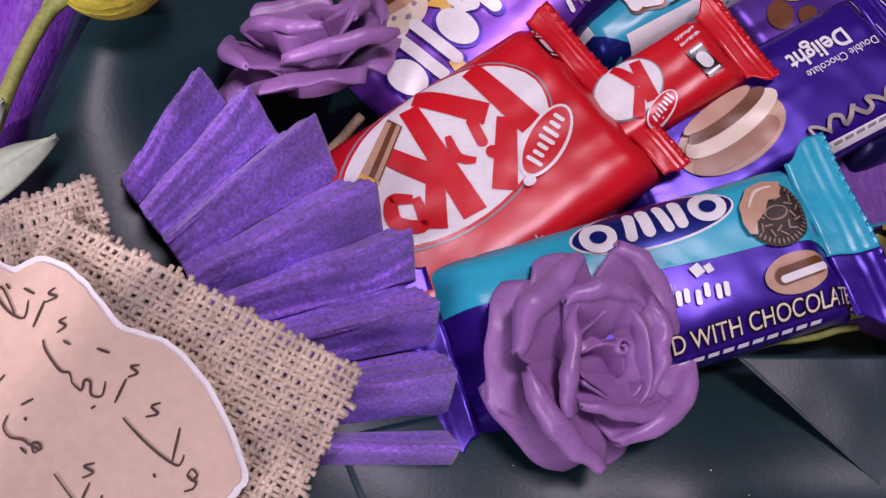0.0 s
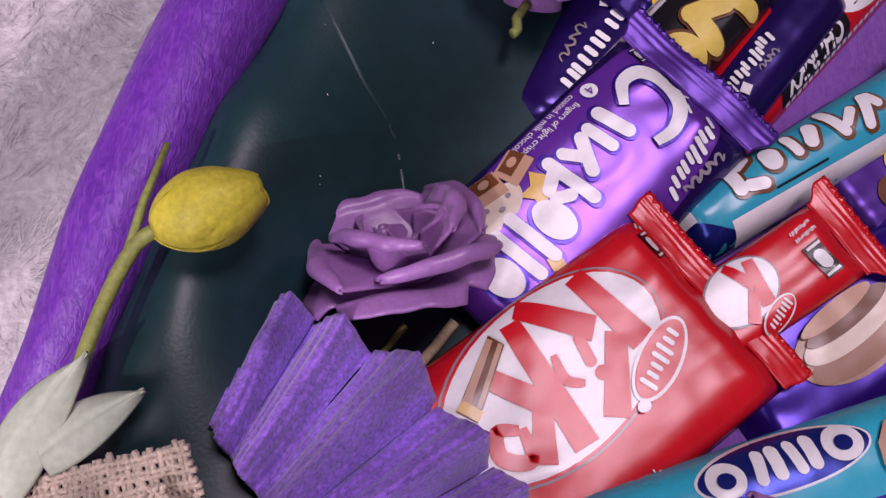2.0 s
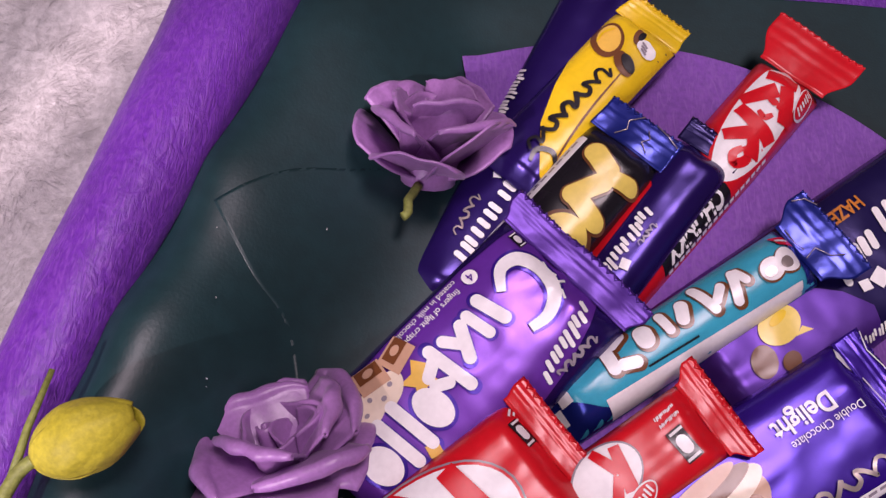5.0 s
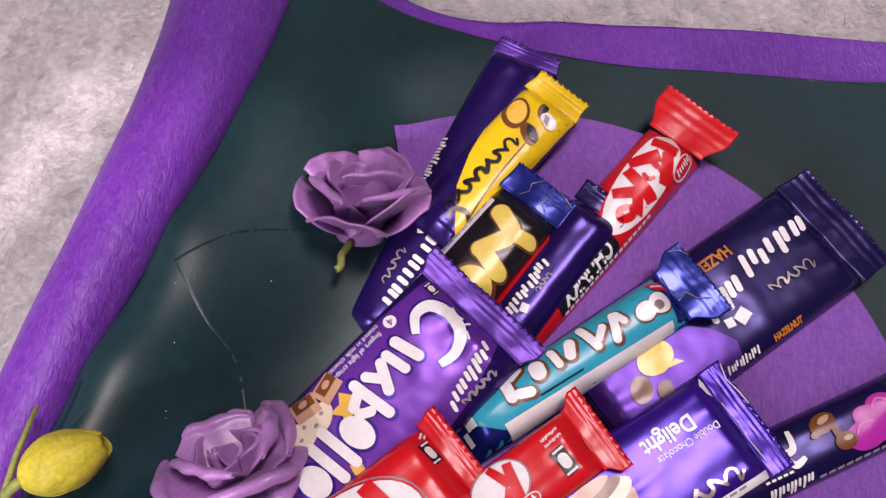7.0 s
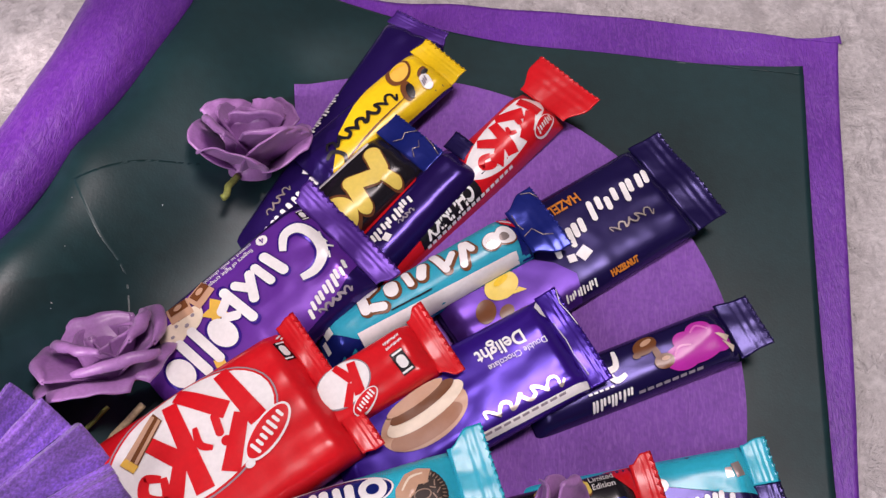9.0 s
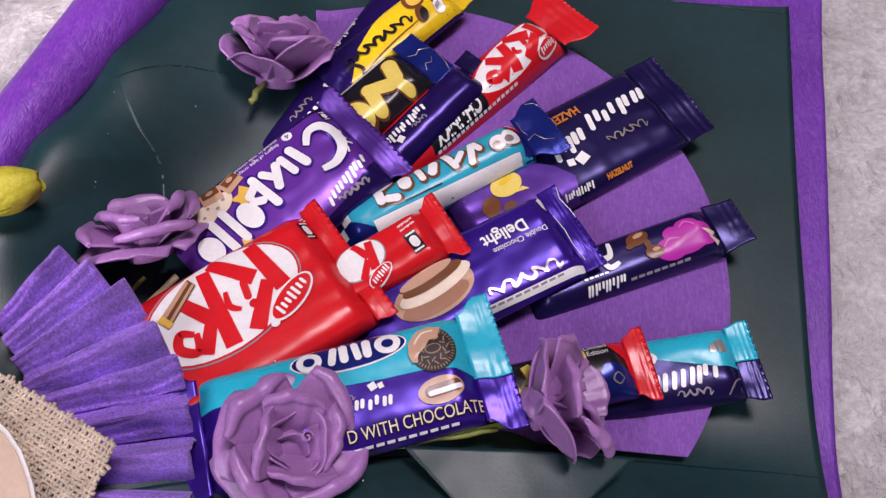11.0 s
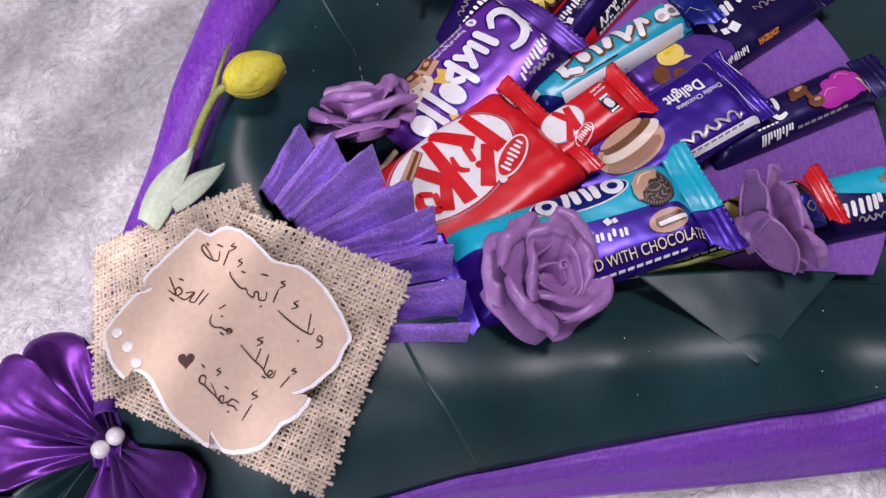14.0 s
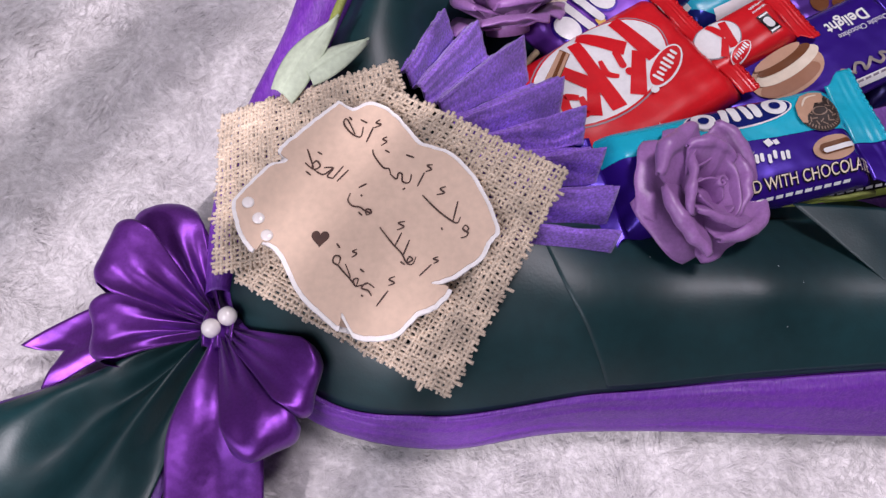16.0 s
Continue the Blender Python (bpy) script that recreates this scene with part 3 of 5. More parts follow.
nougat_bar = Wrapper("chocolate_bar", "black nougat bar with golden shapes and a blue foil end", (0.1008, 0.2829), -129.19, 0.095, 0.0328, 0.013, 0.049, BLACK, seal=0.0133, seal_wide=0.0319, dip=5, seed=14, round_=3, seal_film=ROYAL)
slim_bar = Wrapper("chocolate_bar", "slim dark violet milk chocolate bar", (0.1310, 0.2830), -126.62, 0.090, 0.0245, 0.012, 0.045, DEEP, seal=0.0092, seal_wide=0.0245, dip=5, seed=15, round_=3, seal_film=NAVY)


# ---- foam roses ----
def flat_petal(reach, wide, z0, z1, curl, seed, th=0.0009):
    """An outer leaf cut from flat foam: broad, blunt, its rim bent over a little."""
    def at(u, v):
        a = (u - 0.5) * 2
        k = v * (1 - 0.16 * abs(a) ** 3 + 0.05 * wob(a * 1.6, seed))
        side = a * wide * (0.30 + 0.70 * math.sin(math.pi * 0.5 * min(1, 0.15 + 1.15 * v)) - 0.10 * v ** 3)
        r = reach * (0.10 + 0.90 * k)
        z = z0 + (z1 - z0) * k ** 1.3 - curl * reach * max(0, v - 0.72) ** 1.5 * 3.0 + 0.05 * reach * wob(a * 2.0, v * 2.2, seed + 4) - 0.06 * wide * a * a * v
        return (r, side, z)
    return slab(at, th, 22, 22)


def rolled_petal(reach, high, wide, roll, bow, skew, seed, th=0.0009):
    """A petal that stands up and leans out; its rim is rolled back into a thick, nearly straight roll."""
    def at(u, v):
        a = (u - 0.5) * 2
        w = min(v / 0.55, 1)
        crease = 0.10 * roll * math.sin(a * 9 + seed) + 0.5 * roll * wob(a * 1.8, v * 1.5, seed + 3)
        r = 0.10 * reach + 0.90 * reach * w ** 1.15 - bow * wide * a * a + skew * wide * a * w + crease
        side = a * wide * (0.45 + 0.55 * w ** 0.6)
        z = high * (0.12 + 0.88 * w ** 0.75) * (1 - 0.10 * a * a) + 0.05 * high * wob(a * 2.1, seed)
        turn = max(v - 0.55, 0) / 0.45 * 4.9
        rho = roll * (1 - 0.60 * abs(a) ** 2.5) * (1 + 0.25 * wob(a * 2.4, seed + 8))
        return (r + rho * (1 - math.cos(turn)), side, z + rho * math.sin(turn))
    return slab(at, th, 26, 34)


def wound_cup(r, low, high, turns, seed, th=0.0008):
    """The bud's sheet, wound round into a three-cornered cup with a thin rim."""
    def at(u, v):
        w = u * turns * 2 * math.pi + seed
        k = r * (1.06 - 0.20 * u) * (1 + 0.15 * math.cos(3 * w + seed * 1.7)) * (0.80 + 0.20 * v ** 0.6 + 0.10 * v ** 4)
        z = low + (high - low) * v * (1 + 0.07 * math.sin(2 * w + seed) - 0.10 * u)
        return (k * math.cos(w), k * math.sin(w), z)
    return slab(at, th, 80, 12)


def rose(label, centre, size, tilt, toward, spin, seed, rings, cup=0.0):
    """A foam rose: rings of (count, reach, height, breadth, roll), outermost first; a roll of 0 is a flat leaf. cup lifts the petals together."""
    t = thing("foam_rose", Matrix.Translation(centre) @ pose(0, 0, 0, 0, 0, toward) @ pose(0, 0, 0, 0, tilt, 0) @ pose(0, 0, 0, 0, 0, spin), label, "foam rose", "foam roses")
    rng = random.Random(seed)

    def add(bm, a):
        bmesh.ops.rotate(bm, verts=bm.verts, cent=(0, 0, 0), matrix=Matrix.Rotation(radians(a), 3, "Z"))
        part("petal", bm, FOAM, t)

    for ring, (count, reach, high, wide, roll) in enumerate(rings):
        for i in range(count):
            a = ring * 37 + i * 360 / count + rng.uniform(-10, 10)
            r, w = size * reach * rng.uniform(0.93, 1.06), size * wide * rng.uniform(0.92, 1.08)
            if roll:
                add(rolled_petal(r, size * (high + cup) * rng.uniform(0.93, 1.08), w, size * roll * rng.uniform(0.85, 1.2), rng.uniform(0.04, 0.16), rng.uniform(0.05, 0.30), seed * 9.7 + ring * 5 + i), a)
            else:
                add(flat_petal(r, w, 0.04 * size, size * (high + cup) * rng.uniform(0.8, 1.25), rng.uniform(0.1, 0.5), seed * 5.1 + ring * 5 + i), a)
    add(wound_cup(0.37 * size, 0.10 * size, size * (0.56 + 0.8 * cup), 1.30, seed), 20)
    # the folded leaf inside the cup, and the curl beside it
    add(slab(lambda u, v: ((0.02 + 0.16 * (2 * u - 1) ** 2 - 0.10 * v) * size, (u - 0.5) * 0.46 * size, (0.16 + (0.34 + 0.8 * cup) * v * (1 - 0.25 * (2 * u - 1) ** 2)) * size), 0.0008, 24, 14), 110 + 40 * seed)
    part("heart_petal", slab(lambda u, v: ((0.13 + (0.10 - 0.07 * u) * math.cos(8 * u)) * size, (0.02 + (0.10 - 0.07 * u) * math.sin(8 * u)) * size, (0.12 + (0.40 + 0.8 * cup) * v) * size), 0.0008, 50, 5), FOAM, t)
    part("calyx", tube([(0, 0, -0.12 * size), (0, 0, 0.02 * size), (0, 0, 0.30 * size)], 0.36 * size, 16), FOAM, t)
    return t


rose("mauve foam rose tilted among the violet wrappers", (0.028, 0.271, 0.036), 0.0285, 40, 84, 20, 1, ((5, 0.98, 0.34, 0.60, 0), (4, 0.74, 0.46, 0.52, 0.06), (3, 0.46, 0.58, 0.42, 0.04)), 0.50)
rose("mauve foam rose beside the pleated felt fan", (-0.009, 0.161, 0.046), 0.0285, 42, 108, 75, 2, ((4, 1.0, 0.26, 0.68, 0), (4, 0.80, 0.40, 0.62, 0.10), (3, 0.50, 0.58, 0.52, 0.08)), 0.12)
rose("large open mauve foam rose over the bars", (0.0695, 0.0750, 0.056), 0.0290, 26, 345, 40, 3, ((5, 1.00, 0.16, 0.60, 0), (4, 0.68, 0.42, 0.56, 0.11), (4, 0.46, 0.56, 0.44, 0.085)), 0.05)
rose("half-closed mauve foam rose lying over the backing", (0.168, 0.101, 0.049), 0.0255, 64, 14, 55, 6, ((4, 0.98, 0.36, 0.66, 0), (4, 0.72, 0.48, 0.54, 0.09), (3, 0.46, 0.58, 0.44, 0.06)), 0.42)


# ---- the pleated felt fan ----
PLEATS = (0.0, 0.08, 0.20, 0.345, 0.47, 0.60, 0.74, 0.87, 1.0)


FAN_RIM = [(0.0405, 0.0440, 0), (0.0365, 0.0730, 0), (0.0290, 0.0935, 0), (0.0165, 0.1130, 0), (-0.0050, 0.1330, 0), (-0.0270, 0.1450, 0), (-0.0465, 0.1485, 0)]
FAN_THROAT = [(-0.018, 0.042, 0), (-0.019, 0.057, 0), (-0.022, 0.070, 0), (-0.028, 0.082, 0), (-0.036, 0.093, 0), (-0.045, 0.103, 0), (-0.0535, 0.1135, 0)]


def fan_at(u, v):
    """Deep, rounded folds of uneven breadth and depth, running in to the throat of the fan."""
    x = u * (len(PLEATS) - 1)
    i = min(int(x), len(PLEATS) - 2)
    f = x - i
    s = PLEATS[i] + (PLEATS[i + 1] - PLEATS[i]) * f
    crest = 0.40 + 0.10 * math.sin(i * 2.3 + 1)
    deep = 0.0185 + 0.0035 * math.sin(i * 1.7)
    saw = f / crest if f < crest else (1 - f) / (1 - crest)
    saw = 0.55 * saw + 0.45 * saw * saw * (3 - 2 * saw)
    a, b = curve(FAN_THROAT, s), curve(FAN_RIM, s)
    p = a.lerp(b, v * (0.985 + 0.015 * math.sin(i * 2.9) - 0.045 * (1 - saw) * v))
    wrinkle = math.sin(s * 130 + 4 * wob(v * 1.4, s * 10)) + 0.7 * math.sin(s * 310 + 5 * wob(v * 2, s * 8, 3))
    p.z = 0.0710 - 0.0120 * v + 0.005 * math.sin(math.pi * s) + deep * (saw - 0.45) * (0.42 + 0.58 * v) + 0.0012 * wob(v * 4, s * 9) + 0.00095 * wrinkle * (0.5 + 0.5 * v)
    return p


fan = thing("pleated_fan", None, "pleated purple felt fan tucked behind the burlap", "felt fan")
for i in range(len(PLEATS) - 1):
    part("pleat", slab(lambda u, v: fan_at((i + u * 0.9999) / (len(PLEATS) - 1), v), 0.0012, 44, 30), FELT, fan)


# ---- burlap, card and writing ----
def burlap(label, corners, seed, pitch=0.0018, bulge=0.009):
    t = thing("burlap_piece", None, label, "burlap")
    rng = random.Random(seed)
    a, b, c, d = (Vector(p) for p in corners)

    def at(u, v):
        p = (1 - u) * (1 - v) * a + u * (1 - v) * b + u * v * c + (1 - u) * v * d
        p.z += bulge * math.sin(math.pi * min(max(u, 0), 1)) * math.sin(math.pi * min(max(v, 0), 1)) + 0.0015 * wob(p.x * 40, p.y * 40, seed)
        return p

    n = (int(((b - a).length + (c - d).length) / 2 / pitch), int(((d - a).length + (c - b).length) / 2 / pitch))
    for way in (0, 1):
        count, cross = n[way], n[1 - way]
        for i in range(count):
            off, wide = rng.uniform(-0.22, 0.22), rng.uniform(0.00062, 0.00090)
            s0, s1 = -rng.uniform(0.001, 0.014) * rng.choice((1, 1, 1, 2)), 1 + rng.uniform(0.001, 0.014) * rng.choice((1, 1, 1, 2))
            pts = []
            m = cross * 2
            for j in range(m + 1):
                s = s0 + (s1 - s0) * j / m
                k = (i + 0.5 + off + 0.25 * wob(s * 9, i * 3.7, seed + way)) / count
                p = at(k, s) if way == 0 else at(s, k)
                p.z += 0.00042 * math.cos(math.pi * (s * cross + i + way))
                out = max(0, -s, s - 1)
                p.x, p.y = p.x + out * 0.03 * math.sin(i * 5.1), p.y + out * 0.03 * math.cos(i * 7.7)
                pts.append(p)
            part("thread", tube(pts, wide, 4), JUTE, t)
    return t


burlap("frayed natural burlap square behind the card", [(-0.116, 0.023, 0.050), (-0.030, 0.045, 0.064), (-0.0536, 0.1058, 0.0855), (-0.1256, 0.091, 0.056)], 3, bulge=0.003)
burlap("frayed natural burlap square under the card", [(-0.108, 0.022, 0.048), (-0.021, -0.016, 0.047), (0.015, 0.062, 0.087), (-0.060, 0.096, 0.084)], 5, bulge=0.006)


def card_z(x, y):
    return 0.0665 + 0.114 * (x + 0.061) + 0.241 * y


RIM = [(-0.0732, 0.0846), (-0.0681, 0.0821), (-0.0602, 0.0846), (-0.0510, 0.0800), (-0.0403, 0.0700), (-0.0284, 0.0662), (-0.0180, 0.0560), (-0.0084, 0.0399), (-0.0109, 0.0336), (-0.0134, 0.0278), (-0.0219, 0.0209), (-0.0300, 0.0168), (-0.0234, 0.0158), (-0.0279, 0.0096), (-0.0346, 0.0062), (-0.0419, -0.0018)]
RIM += [(-0.0560, -0.0030), (-0.0622, 0.0040), (-0.0634, -0.0005), (-0.0739, 0.0069), (-0.0810, 0.0136), (-0.0891, 0.0255), (-0.0960, 0.0293), (-0.0988, 0.0260), (-0.1052, 0.0330), (-0.1088, 0.0424), (-0.1054, 0.0490), (-0.0980, 0.0579), (-0.0908, 0.0611), (-0.0942, 0.0646), (-0.0879, 0.0714), (-0.0791, 0.0795)]


def card_rim(t, inset):
    p = curve([(*q, 0) for q in RIM + RIM[:1]], t % 1.0)
    d = p - Vector((-0.060, 0.042, 0))
    ring = (math.cos(2 * math.pi * t), math.sin(2 * math.pi * t))
    k = 1 - inset / d.length + 0.010 * wob(ring[0] * 6, ring[1] * 6, 2) + 0.010 * wob(ring[0] * 19, ring[1] * 19, 5)
    return Vector((-0.060, 0.042, 0)) + d * k


def plate(outline, z_of, thick):
    bm = bmesh.new()
    up = [bm.verts.new((x, y, z_of(x, y))) for x, y in outline]
    dn = [bm.verts.new((x, y, z_of(x, y) - thick)) for x, y in outline]
    bm.faces.new(up)
    bm.faces.new(dn[::-1])
    for i in range(len(up)):
        j = (i + 1) % len(up)
        bm.faces.new((up[j], up[i], dn[i], dn[j]))
    bmesh.ops.triangulate(bm, faces=[f for f in bm.faces if len(f.verts) > 4])
    bmesh.ops.recalc_face_normals(bm, faces=bm.faces)
    return bm


card = thing("message_card", None, "handwritten kraft card with a torn white edge on burlap", "card")
for name, inset, lift, thick, material in (("white_border", 0.0, 0.0, 0.0012, CARD_EDGE), ("card_face", 0.0017, 0.0006, 0.0010, CARD)):
    part(name, plate([card_rim(i / 240, inset)[:2] for i in range(240)], lambda x, y: card_z(x, y) + lift, thick), material, card, smooth=False)

# pen strokes, in millimetres along the line of writing and above it
def write(x0, y0, *strokes):
    turn = radians(-35.5)
    for stroke in strokes:
        pts = [(x0 + (x * math.cos(turn) - y * math.sin(turn)) * 0.001, y0 + (x * math.sin(turn) + y * math.cos(turn)) * 0.001) for x, y in stroke]
        bm = bmesh.new()
        for quad in swash(pts, 0.00066):
            bm.faces.new([bm.verts.new((x, y, card_z(x, y) + 0.00085 + z)) for x, y, z in quad])
        bmesh.ops.remove_doubles(bm, verts=bm.verts, dist=1e-7)
        part("pen_stroke", bm, INK, card, smooth=False)


write(-0.0258, 0.0419, ((5.5, -0.9), (5.6, 0.6), (7.3, 0.4), (7.2, -1.1), (5.6, -1), (7.3, -1.1), (8.2, -0.9), (8.5, -2.4), (7.3, -4)), ((2.2, 1.8), (2.8, -0.5), (0.6, -1.3), (-4.6, -1.6), (-10, -1.3), (-14, -0.8)), ((-2.3, 5.6), (1, -0.9)), ((-9.3, 6.9), (-10.4, 5), (-8.2, 4.8), (-10, 2.5)), ((-0.7, -5.5), (0.3, -5.8)))
write(-0.0469, 0.06, ((8.7, 3.5), (10.1, -2)), ((9.2, 7.6), (7.8, 6.1), (10, 6), (8.8, 4)), ((5.3, 0.1), (6.7, -2.7), (4.6, -4), (2.6, -2.1), (1.3, -2.7), (2.2, -4.7), (-0.7, -4.8)), ((-0.7, -4.8), (-2.6, -3.6), (-4.8, -4.5), (-10.2, -3.3), (-12.3, -1.9)), ((2, 5.4), (-1.1, 4.3)), ((-6.5, 1.2), (-8.5, 0.8)), ((-11.3, 5.1), (-12, 3.4), (-10.2, 3.6), (-10.8, 1.2)), ((7, -5.2), (6.6, -6.3)))
write(-0.0631, 0.0743, ((3.6, 2.5), (5.4, -3.5)), ((3.7, 6.2), (3.3, 4.3), (5.3, 4.9), (4.1, 2.4)), ((0.5, 0.2), (2.3, -3.1), (0.2, -4.3), (-3.2, -4.3), (-6.4, -3.2), (-6.3, -1.4), (-0, -3.9)), ((-6.3, -0.2), (-4.6, -0.5)), ((0.7, 2.2), (-2.2, 1.6)))
write(-0.0401, 0.0289, ((9.4, 1.2), (8.7, -4.7)), ((9.5, 4.8), (8.6, 3.1), (10.5, 3.7), (9.8, 1.9)), ((3.2, -0.2), (4, -3), (2.1, -4), (1.3, -1.8), (3, -1.8), (1.8, -3.9), (-1.7, -2.6), (-6.8, -2), (-14.3, -0.5)), ((-2.7, 2.9), (-0.8, -2.7)), ((-6.7, 3.1), (-5.4, -2)), ((-8.5, 6.9), (-10, 4.9), (-7.5, 5.2), (-8.7, 2.7)), ((1.9, -4.9), (-0.1, -5.1)))
write(-0.0597, 0.045, ((5, -0.3), (4.1, -1.8), (2.6, -0.5), (3.9, 0.4), (5, -0.3), (2.3, -1.1), (0.3, -1.3), (-2.4, -2.7), (-5, -2.1), (-6, 0.4)), ((-2.7, 2.4), (-1.8, 2.3)), ((-3.7, 6.8), (-5.1, 3.9)), ((3, -3), (0.9, -2.9)))
write(-0.0762, 0.0578, ((8.3, 5.7), (7.8, -0.3)), ((5.8, 5.6), (5.8, -0.4)), ((5.8, -0.4), (3.6, -1), (3.3, 2.6), (0.4, 0.5)), ((3.1, 2.3), (2, -1.5), (-1.3, -2.3)), ((-1.3, -2.3), (-3.6, -1.7), (-3.6, 0.7), (-1.1, 0.1), (-2.2, -2.3), (-6.4, -2.5)), ((-9.4, 1.9), (-2.6, -1.9)), ((-3.5, 3.9), (-5.6, 3.5)), ((-1.5, -4.6), (-4.1, -4.6)))
write(-0.0575, 0.0192, ((11.9, 2.5), (12.3, -4.4)), ((10.5, 7.8), (9.5, 5.6), (11.9, 5.9), (10.8, 3.8)), ((7.4, 0.1), (4.1, -0.4), (3.8, -2.9), (6.3, -2.1), (8.5, -2.8)), ((4.3, -0.6), (3.1, -2.2), (1.5, -3.8), (-0.5, -2.6), (0.7, -1.3), (1.8, -3.6)), ((1.3, -3.7), (-3.1, -2.9)), ((-6.7, -0.2), (-1.9, -2.8), (-5.8, -2.7), (-8.3, -2.3), (-10.7, -2.5), (-11.7, -0.5), (-9.8, 0.4), (-8.4, -2)), ((-7, 6.4), (-7.7, 4.8), (-5.9, 5.1), (-6.5, 3)), ((0.7, 1.9), (-1.3, 1.8)), ((5.3, -4.8), (6.2, -4.9)), ((-14.3, 3.3), (-12.2, 2.8)))
heart = [(-0.0736 + 0.00021 * 16 * math.sin(t) ** 3, 0.0319 + 0.00021 * (13 * math.cos(t) - 5 * math.cos(2 * t) - 2 * math.cos(3 * t) - math.cos(4 * t))) for t in np.linspace(0, 2 * math.pi, 40, endpoint=False)]
part("drawn_heart", plate(heart, lambda x, y: card_z(x, y) + 0.00085, 0.0002), INK, card, smooth=False)
for x, y in ((-0.1025, 0.0438), (-0.0977, 0.0381), (-0.0936, 0.0319)):
    bm = bmesh.new()
    bmesh.ops.create_uvsphere(bm, u_segments=20, v_segments=12, radius=0.0024, matrix=Matrix.Translation((x, y, card_z(x, y) + 0.0008)) @ Matrix.Diagonal((1, 1, 0.40, 1)))
    tagged(part("half_pearl", bm, PEARL), "white pearl glued on the card", "pearl", "pearls")


# ---- what is printed on the wrappers ----
def O(u, v, a, b, turn=0.0, n=40):
    return oval(u / 1000, v / 1000, a / 1000, b / 1000, turn, n)


def R(u, v, a, b, turn=0.0):
    return bar(u / 1000, v / 1000, a / 1000, b / 1000, turn)


def S(points, wide):
    return swash([(u / 1000, v / 1000) for u, v in points], wide / 1000)


def A(*points):
    return [(u / 1000, v / 1000) for u, v in points]


def C(u, v, a, c, turn=0.0):
    """A capsule of length a and breadth c."""
    k, s = math.cos(radians(turn)), math.sin(radians(turn))
    h = max(a - c, 0) / 2
    ring = [(h * (1 if math.cos(t) > 0 else -1) + c / 2 * math.cos(t), c / 2 * math.sin(t)) for t in np.linspace(0.1, 2 * math.pi + 0.1, 20, endpoint=False)]
    return [((u + k * x - s * y) / 1000, (v + s * x + k * y) / 1000) for x, y in ring]


def plain_row(b, name, u0, u1, v, high, film, seed, slope=0.0, lift=0.0008, lean=76):
    """A word mark as a run of plain upright bars, some short, some tall."""
    rng = random.Random(seed)
    wide = high * 0.27
    u = u0
    while u < u1 - wide:
        h = high * rng.choice((0.68, 0.72, 1.0))
        low = 0.5 * (high - h) * rng.choice((1, 1, -0.4))
        b.mark(name, [C(u + wide / 2, v - low + slope * (u - u0), h, wide, lean)], film, lift)
        u += wide * rng.choice((1.35, 1.45, 1.8))


def scrawl(b, u0, u1, v, high, film, lift=0.0008, waves=4, wide=1.2):
    """A handwritten-looking mark as one wavy line."""
    n = waves * 4
    pts = [(u0 + (u1 - u0) * i / n + high * 0.15 * math.sin(i * 2.1), v + high * 0.5 * (1.0 if i == 1 else 0.6) * math.sin(i * 1.571 + 0.4)) for i in range(n + 1)]
    b.mark("scrawl_mark", [*S(pts, wide)], film, lift)


def seal_icon(b, u, v, w, h, turn=0.0):
    box_ = b.mark("nutrition_box", [R(u, v, w, h, turn)], BLACK, 0.0006)
    b.mark("nutrition_field", [C(u, v, h * 0.56, w * 0.72, turn + 90)], WHITE, 0.0010, on=box_)
    b.mark("nutrition_line", [R(u, v - h * 0.41, w * 0.86, h * 0.08, turn), R(u, v + h * 0.41, w * 0.86, h * 0.08, turn)], WHITE, 0.0010, on=box_)


def stroke(p, q, wide, flare=1.25):
    """A straight printed stroke from p to q, broader at q."""
    (x0, y0), (x1, y1) = p, q
    k = math.hypot(x1 - x0, y1 - y0)
    nx, ny = -(y1 - y0) / k * wide / 2, (x1 - x0) / k * wide / 2
    return A((x0 + nx, y0 + ny), (x0 - nx, y0 - ny), (x1 - nx * flare, y1 - ny * flare), (x1 + nx * flare, y1 + ny * flare))


